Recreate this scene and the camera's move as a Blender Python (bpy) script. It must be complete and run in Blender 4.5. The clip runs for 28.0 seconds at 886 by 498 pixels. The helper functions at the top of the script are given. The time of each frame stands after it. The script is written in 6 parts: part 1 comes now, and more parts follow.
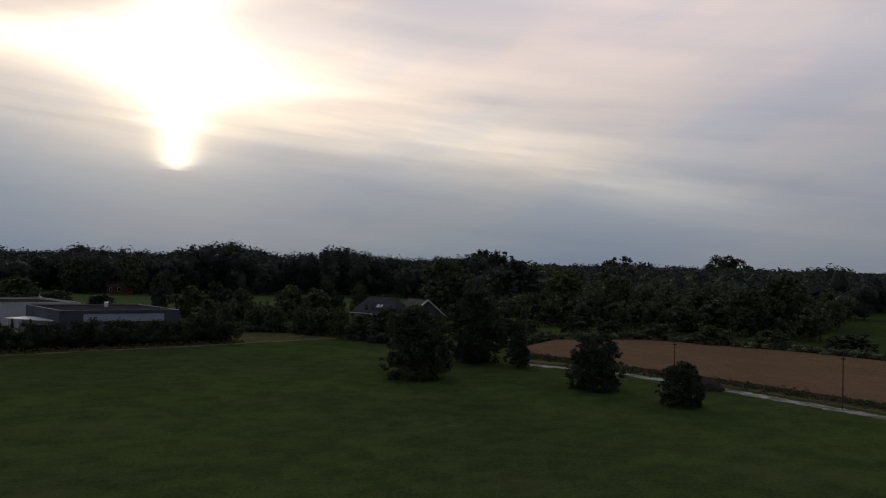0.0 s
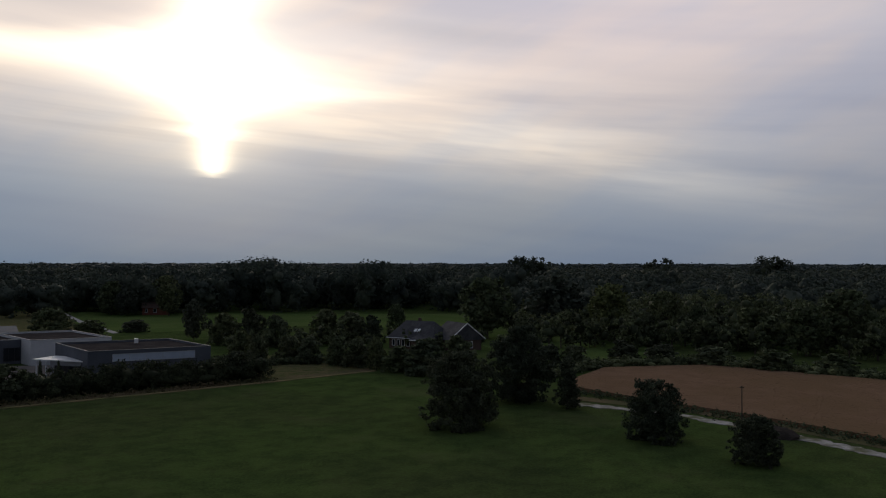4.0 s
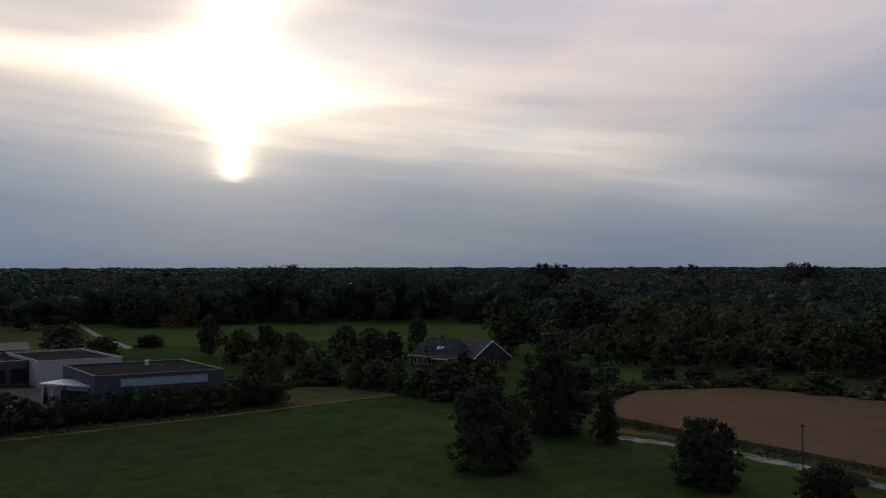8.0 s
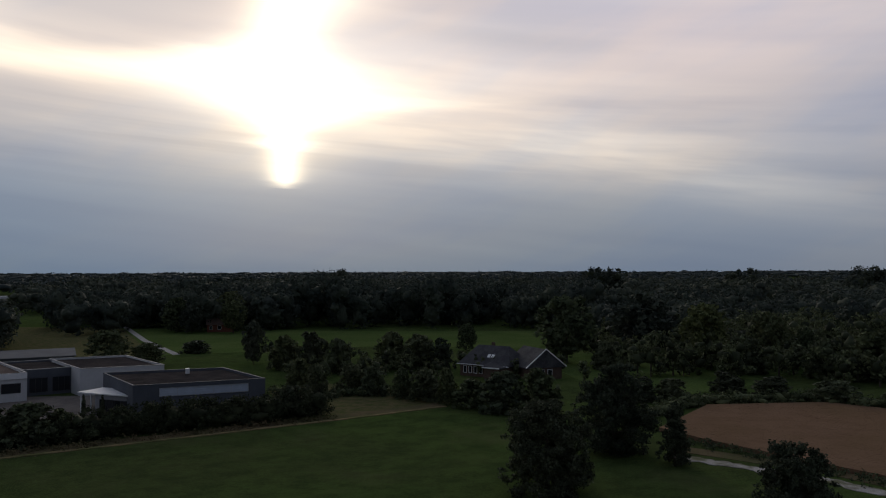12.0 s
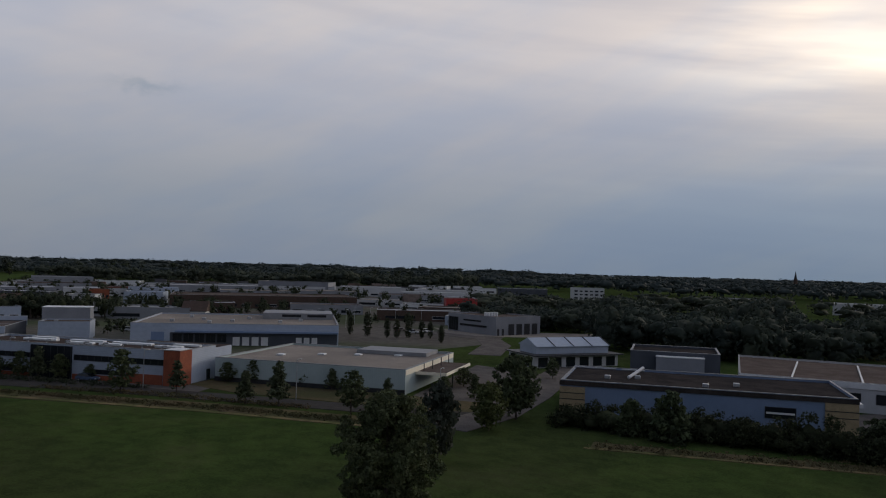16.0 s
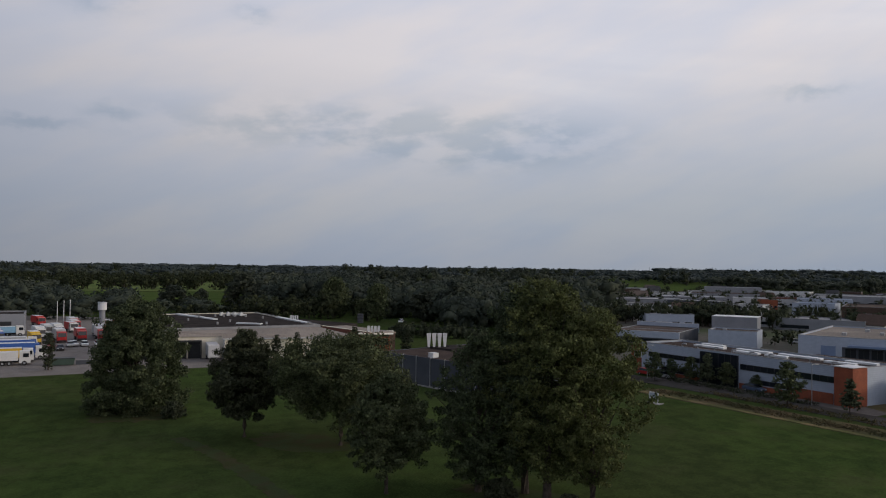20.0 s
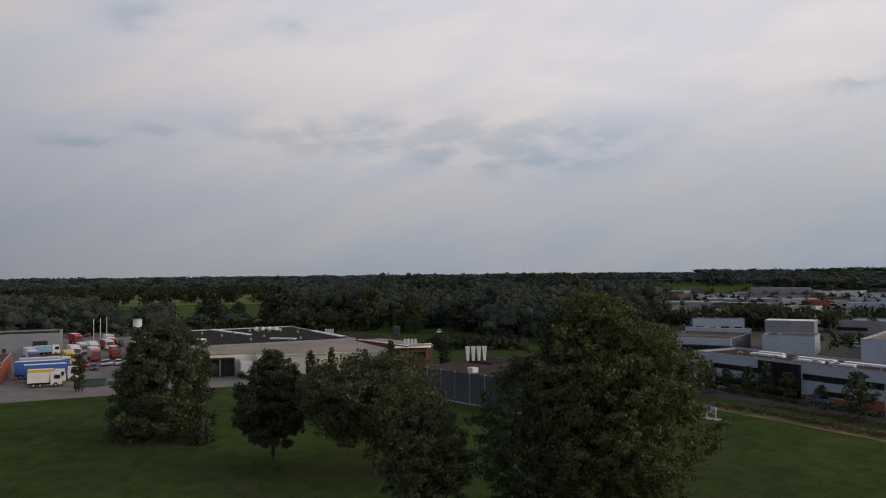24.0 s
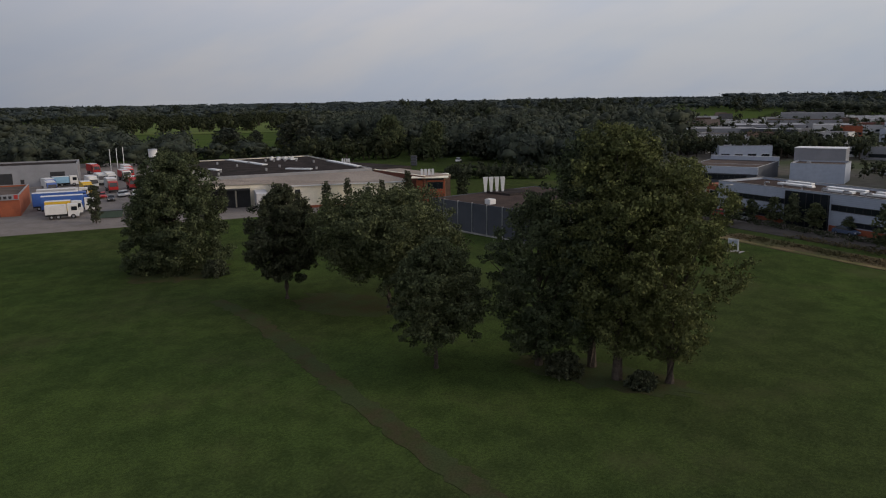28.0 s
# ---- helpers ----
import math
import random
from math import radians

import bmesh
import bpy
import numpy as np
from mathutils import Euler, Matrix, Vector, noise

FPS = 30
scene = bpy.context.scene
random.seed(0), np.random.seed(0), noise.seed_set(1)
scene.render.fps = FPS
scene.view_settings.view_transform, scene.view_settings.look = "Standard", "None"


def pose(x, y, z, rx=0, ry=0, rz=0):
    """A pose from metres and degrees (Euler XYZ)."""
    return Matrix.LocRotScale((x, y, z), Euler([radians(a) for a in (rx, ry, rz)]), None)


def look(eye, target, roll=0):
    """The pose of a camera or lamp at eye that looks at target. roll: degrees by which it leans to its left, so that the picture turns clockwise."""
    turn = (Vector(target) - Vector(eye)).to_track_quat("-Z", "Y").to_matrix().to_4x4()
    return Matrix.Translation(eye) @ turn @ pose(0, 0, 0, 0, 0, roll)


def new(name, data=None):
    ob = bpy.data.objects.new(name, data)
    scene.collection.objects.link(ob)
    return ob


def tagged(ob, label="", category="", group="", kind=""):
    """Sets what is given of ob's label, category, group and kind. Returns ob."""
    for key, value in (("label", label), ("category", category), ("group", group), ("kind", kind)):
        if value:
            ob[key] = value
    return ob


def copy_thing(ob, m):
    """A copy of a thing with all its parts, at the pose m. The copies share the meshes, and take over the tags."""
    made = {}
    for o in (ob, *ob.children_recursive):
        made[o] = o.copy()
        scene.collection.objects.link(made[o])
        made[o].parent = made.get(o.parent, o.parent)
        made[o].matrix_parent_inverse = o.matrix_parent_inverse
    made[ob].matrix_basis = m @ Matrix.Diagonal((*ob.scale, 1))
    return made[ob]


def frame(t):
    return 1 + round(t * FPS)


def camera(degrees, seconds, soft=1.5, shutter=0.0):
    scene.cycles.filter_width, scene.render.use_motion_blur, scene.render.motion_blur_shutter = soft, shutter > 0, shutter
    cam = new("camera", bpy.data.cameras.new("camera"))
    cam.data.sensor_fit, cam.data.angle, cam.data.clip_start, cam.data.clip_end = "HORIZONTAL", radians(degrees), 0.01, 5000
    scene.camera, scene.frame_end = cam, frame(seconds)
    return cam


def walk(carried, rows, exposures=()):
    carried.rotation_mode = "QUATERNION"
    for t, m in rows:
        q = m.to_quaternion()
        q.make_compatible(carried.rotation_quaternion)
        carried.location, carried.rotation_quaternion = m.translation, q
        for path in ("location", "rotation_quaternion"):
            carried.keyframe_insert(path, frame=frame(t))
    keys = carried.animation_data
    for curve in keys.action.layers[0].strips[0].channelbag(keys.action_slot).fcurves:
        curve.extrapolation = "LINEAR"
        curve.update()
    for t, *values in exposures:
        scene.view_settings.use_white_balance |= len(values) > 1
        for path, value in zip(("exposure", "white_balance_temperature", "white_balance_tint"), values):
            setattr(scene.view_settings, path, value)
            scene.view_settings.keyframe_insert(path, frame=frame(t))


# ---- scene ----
cam = camera(59.3, 28.0, 1.1)
# seconds, place, tilt, lean, heading
PATH = [
    (0.0, -0.00, -0.00, 16.16, 90.97, -1.50, 0.00),
    (0.5, -0.22, 1.02, 16.63, 90.90, -1.19, 0.23),
    (1.0, -0.42, 2.03, 17.13, 90.88, -1.16, 0.60),
    (1.5, -0.58, 3.01, 17.69, 90.83, -0.89, 0.98),
    (2.0, -0.70, 3.96, 18.31, 90.87, -0.81, 1.42),
    (2.5, -0.78, 4.88, 19.00, 90.91, -0.82, 1.77),
    (3.0, -0.84, 5.76, 19.73, 90.96, -0.56, 2.12),
    (3.5, -0.88, 6.64, 20.47, 90.94, -0.19, 2.46),
    (5.5, -1.43, 10.52, 23.50, 91.07, -0.04, 2.70),
    (6.0, -1.61, 11.54, 23.65, 91.11, -0.04, 2.77),
    (6.5, -1.81, 12.56, 23.75, 91.15, -0.05, 2.97),
    (7.0, -2.00, 13.59, 23.82, 91.18, 0.09, 3.29),
    (7.5, -2.19, 14.62, 23.88, 91.20, 0.03, 3.63),
    (8.0, -2.33, 15.65, 23.92, 91.21, 0.08, 4.01),
    (8.5, -2.44, 16.64, 23.96, 91.22, 0.06, 4.34),
    (9.0, -2.53, 17.62, 23.98, 91.25, 0.13, 4.56),
    (9.5, -2.63, 18.61, 24.01, 91.29, 0.16, 4.89),
    (10.0, -2.72, 19.59, 24.02, 91.34, 0.22, 5.20),
    (10.5, -2.81, 20.58, 24.02, 91.39, 0.17, 5.52),
    (11.0, -2.93, 21.56, 24.01, 91.43, 0.25, 5.80),
    (11.5, -3.07, 22.52, 23.99, 91.49, 0.20, 6.06),
    (12.0, -3.24, 23.44, 23.95, 91.53, 0.20, 7.60),
    (12.5, -3.44, 24.35, 23.91, 91.60, 0.16, 12.61),
    (13.0, -3.67, 25.25, 23.87, 91.59, -0.23, 25.51),
    (13.5, -3.91, 26.15, 23.83, 91.57, -0.52, 34.55),
    (15.5, -5.41, 29.29, 23.40, 91.52, -1.46, 61.28),
    (16.0, -5.89, 29.80, 23.32, 91.43, -1.59, 68.76),
    (16.5, -6.40, 30.25, 23.22, 91.30, -1.76, 78.15),
    (17.0, -6.92, 30.62, 23.11, 91.16, -1.81, 87.43),
    (17.5, -7.46, 30.90, 23.02, 90.98, -1.88, 96.49),
    (18.0, -8.01, 31.08, 22.95, 90.89, -1.74, 103.95),
    (18.5, -8.59, 31.15, 22.91, 90.91, -1.56, 110.29),
    (19.0, -9.18, 31.11, 22.91, 90.99, -1.28, 113.91),
    (19.5, -9.78, 30.97, 22.92, 91.12, -1.05, 114.77),
    (20.0, -10.40, 30.77, 22.96, 91.23, -0.80, 115.29),
    (20.5, -11.07, 30.51, 23.02, 91.31, -0.53, 115.93),
    (21.0, -11.79, 30.21, 23.11, 91.37, -0.35, 116.46),
    (21.5, -12.56, 29.87, 23.22, 91.43, -0.16, 117.03),
    (22.0, -13.38, 29.50, 23.35, 91.45, -0.01, 117.49),
    (22.5, -14.24, 29.12, 23.49, 91.50, 0.10, 117.81),
    (24.5, -17.81, 27.35, 23.64, 91.81, 0.68, 118.06),
    (25.0, -18.45, 27.05, 23.61, 91.91, 0.76, 117.94),
    (25.5, -19.02, 26.79, 23.60, 92.00, 0.85, 117.77),
    (26.0, -19.52, 26.61, 23.60, 92.08, 0.87, 117.87),
    (26.5, -19.97, 26.48, 23.62, 92.19, 0.90, 118.44),
    (27.0, -20.38, 26.40, 23.67, 92.28, 0.89, 118.98),
    (27.5, -20.79, 26.36, 23.74, 88.72, 0.91, 119.43),
    (28.0, -21.26, 26.36, 23.99, 79.04, 0.90, 119.60),
]
EXPOSURES = [(0.0, -0.38, 6550, 10), (3.0, -0.42, 6350, 10), (10.0, -0.46, 6250, 10), (12.0, -0.48, 6250, 10), (13.2, -0.66, 6200, 10), (15.0, -0.42, 6250, 10), (17.0, -0.1, 6350, 10), (19.5, 0.22, 6500, 10),
             (24.5, 0.27, 6850, 11), (27.0, 0.3, 6850, 11), (28.0, 0.41, 6850, 11)]
walk(cam, [(t, pose(*p)) for t, *p in PATH], EXPOSURES)


# ---------------------------------------------------------------- world, sun
SUN_AZ, SUN_EL = 19.0, 11.0


def nd(nt, kind, **values):
    n = nt.nodes.new(kind)
    for key, v in values.items():
        if key == "op":
            n.operation = v
        elif key == "clamp":
            n.use_clamp = v
        else:
            n.inputs[int(key[1:])].default_value = v
    return n


def mth(nt, op, a, b=None, c=None, clamp=False):
    n = nt.nodes.new("ShaderNodeMath")
    n.operation, n.use_clamp = op, clamp
    for i, v in enumerate((a, b, c)):
        if v is None:
            continue
        if isinstance(v, (int, float)):
            n.inputs[i].default_value = v
        else:
            nt.links.new(v, n.inputs[i])
    return n.outputs[0]


def gauss(nt, a, a0, sa, e, e0, se):
    """A soft spot round the azimuth a0 and the elevation e0."""
    p = mth(nt, "POWER", mth(nt, "DIVIDE", mth(nt, "ABSOLUTE", mth(nt, "SUBTRACT", a, a0)), sa), 2.0)
    q = mth(nt, "POWER", mth(nt, "DIVIDE", mth(nt, "ABSOLUTE", mth(nt, "SUBTRACT", e, e0)), se), 2.0)
    return mth(nt, "POWER", 2.718, mth(nt, "MULTIPLY", mth(nt, "ADD", p, q), -1.0))


def ramp(nt, fac, stops, smooth=True):
    n = nt.nodes.new("ShaderNodeValToRGB")
    n.color_ramp.interpolation = "EASE" if smooth else "LINEAR"
    els = n.color_ramp.elements
    for i, (pos, col) in enumerate(stops):
        e = els[i] if i < 2 else els.new(pos)
        e.position, e.color = pos, (*col, 1) if len(col) == 3 else col
    nt.links.new(fac, n.inputs[0])
    return n.outputs[0]


def mixc(nt, fac, a, b, mode="MIX"):
    n = nt.nodes.new("ShaderNodeMix")
    n.data_type, n.blend_type = "RGBA", mode
    for i, v in ((0, fac), (6, a), (7, b)):
        if isinstance(v, (int, float)):
            n.inputs[i].default_value = v
        elif isinstance(v, tuple):
            n.inputs[i].default_value = (*v, 1)
        else:
            nt.links.new(v, n.inputs[i])
    return n.outputs[2]


def sky_noise(nt, a, e, ka, ke, shear, seed, detail=5.0, rough=0.55):
    c = nt.nodes.new("ShaderNodeCombineXYZ")
    nt.links.new(mth(nt, "MULTIPLY", a, ka), c.inputs[0])
    nt.links.new(mth(nt, "MULTIPLY", mth(nt, "ADD", e, mth(nt, "MULTIPLY", a, shear)), ke), c.inputs[1])
    c.inputs[2].default_value = seed
    n = nd(nt, "ShaderNodeTexNoise", i2=1.0, i3=detail, i4=rough)
    nt.links.new(c.outputs[0], n.inputs[0])
    return n.outputs[0]


def build_world():
    w = bpy.data.worlds.new("evening_sky")
    scene.world = w
    w.use_nodes = True
    nt = w.node_tree
    nt.nodes.clear()
    out, bg = nt.nodes.new("ShaderNodeOutputWorld"), nt.nodes.new("ShaderNodeBackground")
    sky = nt.nodes.new("ShaderNodeTexSky")
    sky.sky_type, sky.sun_disc = "NISHITA", False
    sky.sun_elevation, sky.sun_rotation = radians(SUN_EL), radians(-SUN_AZ)
    sky.altitude, sky.dust_density = 20, 3.0
    tc, sep = nt.nodes.new("ShaderNodeTexCoord"), nt.nodes.new("ShaderNodeSeparateXYZ")
    nt.links.new(tc.outputs["Generated"], sep.inputs[0])
    x, y, z = sep.outputs
    az = mth(nt, "MULTIPLY", mth(nt, "ARCTAN2", mth(nt, "MULTIPLY", x, -1.0), y), 57.2958)
    el = mth(nt, "MULTIPLY", mth(nt, "ARCSINE", z), 57.2958)
    # veil of high cloud: colour by height above the horizon
    h = mth(nt, "DIVIDE", mth(nt, "MAXIMUM", el, 0.0), 90.0, clamp=True)
    veil = ramp(nt, h, [(0.0, SKY0), (0.05, SKY1), (0.10, SKY2), (0.17, SKY3), (0.25, SKY4), (0.42, SKY5), (1.0, SKY6)], smooth=False)
    # below the sun the cloud is thick, bluish and darker
    low = gauss(nt, az, 26.0, 40.0, el, 1.0, 8.0)
    veil = mixc(nt, mth(nt, "MULTIPLY", low, 0.9, clamp=True), veil, SKY_LOW, "MULTIPLY")
    # long thin streaks, strongest on the sun's side
    n1 = sky_noise(nt, az, el, 0.026, 0.30, -0.10, 3.0, 3.5, 0.5)
    s1 = ramp(nt, n1, [(0.32, (0.91, 0.92, 0.94)), (0.66, (1.14, 1.11, 1.05))])
    side = mth(nt, "MULTIPLY", gauss(nt, az, 8.0, 45.0, el, 11.0, 14.0), 0.85, clamp=True)
    veil = mixc(nt, mth(nt, "ADD", side, 0.12), veil, s1, "MULTIPLY")
    # the hidden sun: a blown-out funnel with two wings and a shaft under it
    n2 = sky_noise(nt, az, el, 0.045, 0.42, -0.12, 9.0, 4.0, 0.5)
    cut = ramp(nt, n2, [(0.34, (0.50, 0.50, 0.50)), (0.64, (1.15, 1.15, 1.15))])
    torn = mth(nt, "ADD", el, mth(nt, "MULTIPLY", mth(nt, "SUBTRACT", sky_noise(nt, az, el, 0.05, 0.5, -0.10, 61.0, 5.0, 0.6), 0.5), 1.3))
    up = mth(nt, "DIVIDE", torn, 25.0, clamp=True)
    def reach(stops):
        return mth(nt, "MULTIPLY", ramp(nt, up, [(e / 25.0, (w / 20.0,) * 3) for e, w in stops], smooth=False), 20.0)
    left = reach([(5.9, 0.9), (6.4, 1.25), (7.9, 1.3), (8.7, 1.4), (9.2, 2.3), (9.7, 1.7), (10.2, 2.7), (10.8, 4.0), (11.6, 6.3), (12.4, 9.0), (13.2, 13.0), (13.9, 16.5), (14.5, 12.0), (15.6, 5.0), (17.0, 2.9), (20.0, 2.6), (25.0, 3.6)])
    right = reach([(5.9, 0.9), (6.4, 1.2), (8.7, 1.4), (9.2, 2.2), (9.7, 1.7), (10.2, 2.8), (10.8, 4.2), (11.5, 6.6), (12.1, 11.0), (12.5, 11.0), (13.0, 9.0), (14.0, 6.6), (15.0, 4.8), (15.8, 3.6), (16.8, 2.8), (17.6, 3.6), (18.6, 4.6), (20.0, 7.0), (25.0, 11.0)])
    off = mth(nt, "SUBTRACT", az, 19.1)
    d = mth(nt, "MAXIMUM", mth(nt, "DIVIDE", off, left), mth(nt, "DIVIDE", mth(nt, "MULTIPLY", off, -1.0), right))
    core = mth(nt, "MULTIPLY", mth(nt, "POWER", 2.718, mth(nt, "MULTIPLY", mth(nt, "POWER", d, 1.5), -1.5)), 1.9)
    core = mth(nt, "MULTIPLY", core, mth(nt, "DIVIDE", mth(nt, "SUBTRACT", torn, 5.85), 0.5, clamp=True))
    bent = mth(nt, "SUBTRACT", el, mth(nt, "MULTIPLY", az, 0.22))
    def heap(parts):
        total = None
        for a0, a1, a2, e0, e1, e2, amp in parts:
            g = mth(nt, "MULTIPLY", gauss(nt, a0, a1, a2, e0, e1, e2), amp)
            total = g if total is None else mth(nt, "ADD", total, g)
        return total
    halo = heap([(az, 19.0, 5.0, el, 8.4, 2.2, 0.36), (az, 17.0, 15.0, el, 14.0, 6.0, 0.42)])
    veiled = heap([(az, 12.0, 15.0, bent, 8.0, 1.8, 0.38), (az, -5.0, 15.0, bent, 9.4, 2.0, 0.40), (az, -2.0, 24.0, bent, 13.0, 3.0, 0.16), (az, 33.0, 10.0, el, 13.6, 0.9, 0.35), (az, 31.0, 13.0, el, 9.6, 2.4, 0.17), (az, 43.0, 10.0, el, 16.5, 4.2, 0.58), (az, 39.0, 5.0, el, 15.0, 1.6, 0.35), (az, 70.0, 22.0, el, 19.0, 6.0, 0.12), (az, 106.0, 9.0, el, 13.6, 2.4, 0.07)])
    glow = mth(nt, "ADD", mth(nt, "ADD", core, halo), mth(nt, "MULTIPLY", veiled, cut))
    warm = mixc(nt, 1.0, glow, (1.02, 0.82, 0.51), "MULTIPLY")
    veil = mixc(nt, gauss(nt, az, 2.0, 42.0, el, 15.5, 9.0), veil, (1.40, 1.27, 1.22), "MULTIPLY")
    veil = mixc(nt, mth(nt, "MULTIPLY", gauss(nt, az, -25.0, 9.0, el, 9.0, 3.2), 0.8), veil, (0.80, 0.87, 0.98), "MULTIPLY")
    veil = mixc(nt, gauss(nt, az, -14.0, 16.0, el, 19.0, 5.5), veil, (1.26, 1.22, 1.17), "MULTIPLY")
    col = mixc(nt, 1.0, veil, warm, "ADD")
    # thin drawn-out bars of cloud across and below the glow
    n5 = sky_noise(nt, az, el, 0.032, 0.95, -0.07, 47.0, 3.0, 0.5)
    bars = ramp(nt, n5, [(0.36, (0.89, 0.90, 0.92)), (0.50, (1.0, 1.0, 1.0)), (0.64, (1.08, 1.06, 1.03))])
    col = mixc(nt, mth(nt, "MULTIPLY", gauss(nt, az, 16.0, 30.0, el, 9.3, 3.4), 1.0, clamp=True), col, bars, "MULTIPLY")
    # a grey bank of cloud beside the top of the glow
    bank = mth(nt, "MULTIPLY", gauss(nt, az, 32.0, 9.0, mth(nt, "SUBTRACT", torn, mth(nt, "MULTIPLY", az, -0.12)), 21.6, 2.2), 0.85, clamp=True)
    col = mixc(nt, bank, col, (0.82, 0.77, 0.76))
    greyer = gauss(nt, az, 2.0, 8.0, mth(nt, "SUBTRACT", torn, mth(nt, "MULTIPLY", az, 0.12)), 16.2, 1.4)
    col = mixc(nt, mth(nt, "MULTIPLY", greyer, 0.4, clamp=True), col, (0.64, 0.60, 0.60))
    # small grey clouds on the side away from the sun
    n3 = sky_noise(nt, az, el, 0.26, 0.60, 0.05, 23.0, 6.0, 0.55)
    area = None
    for a1, a2, e1, e2 in ((121.0, 13.0, 9.9, 1.5), (112.0, 7.5, 8.7, 1.5), ):
        g = gauss(nt, az, a1, a2, el, e1, e2)
        area = g if area is None else mth(nt, "ADD", area, g)
    spots = mth(nt, "MULTIPLY", ramp(nt, n3, [(0.36, (0, 0, 0)), (0.60, (1, 1, 1))]), mth(nt, "MULTIPLY", area, 1.5, clamp=True), clamp=True)
    ruffled = mth(nt, "ADD", el, mth(nt, "MULTIPLY", mth(nt, "SUBTRACT", sky_noise(nt, az, el, 0.45, 0.7, 0.0, 71.0, 4.0, 0.6), 0.5), 2.2))
    for a1, a2, e1, e2 in ((139.6, 2.4, 17.5, 1.0), (129.3, 1.3, 17.4, 0.45), (143.2, 2.6, 8.9, 0.42), (138.4, 1.9, 9.9, 0.6), (90.0, 2.2, 11.8, 0.4)):
        puff = mth(nt, "MULTIPLY", gauss(nt, az, a1, a2, ruffled, e1, e2), ramp(nt, n3, [(0.30, (0.1, 0.1, 0.1)), (0.52, (1, 1, 1))]), clamp=True)
        spots = mth(nt, "MAXIMUM", spots, puff)
    col = mixc(nt, mth(nt, "MULTIPLY", spots, 0.68), col, (0.66, 0.755, 0.82), "MULTIPLY")
    n4 = sky_noise(nt, az, el, 0.045, 0.14, 0.3, 33.0, 4.0)
    col = mixc(nt, 1.0, col, ramp(nt, n4, [(0.35, (0.92, 0.95, 1.01)), (0.65, (1.09, 1.04, 1.0))]), "MULTIPLY")
    # away from the sun the cloud cover is thicker
    back = mth(nt, "POWER", mth(nt, "MAXIMUM", mth(nt, "MULTIPLY", mth(nt, "COSINE", mth(nt, "DIVIDE", mth(nt, "SUBTRACT", az, SUN_AZ), 57.2958)), -1.0), 0.0), 2.0)
    col = mixc(nt, mth(nt, "MULTIPLY", back, 0.8), col, (0.20, 0.24, 0.30), "MULTIPLY")
    col = mixc(nt, mth(nt, "MULTIPLY", gauss(nt, az, 96.0, 26.0, el, 5.0, 5.0), 0.9, clamp=True), col, (0.88, 0.93, 0.965), "MULTIPLY")
    clear = mixc(nt, 1.0, sky.outputs[0], (0.0022, 0.0022, 0.0022), "MULTIPLY")
    col = mixc(nt, 1.0, col, clear, "ADD")
    nt.links.new(col, bg.inputs[0])
    bg.inputs[1].default_value = SKY_STRENGTH
    nt.links.new(bg.outputs[0], out.inputs[0])


SKY0, SKY1, SKY2 = (0.27, 0.30, 0.352), (0.34, 0.364, 0.412), (0.438, 0.448, 0.492)
SKY3, SKY4, SKY5, SKY6 = (0.525, 0.53, 0.58), (0.56, 0.56, 0.61), (0.34, 0.375, 0.455), (0.27, 0.31, 0.40)
SKY_LOW = (0.64, 0.86, 1.03)
SKY_STRENGTH = 1.0
build_world()
sun = new("sun", bpy.data.lights.new("sun", "SUN"))
sun.data.energy, sun.data.angle, sun.data.color = 0.9, radians(14), (1.0, 0.88, 0.72)
sun.matrix_world = look((0, 0, 0), (math.sin(radians(SUN_AZ)), -math.cos(radians(SUN_AZ)), -math.tan(radians(SUN_EL + 3))))


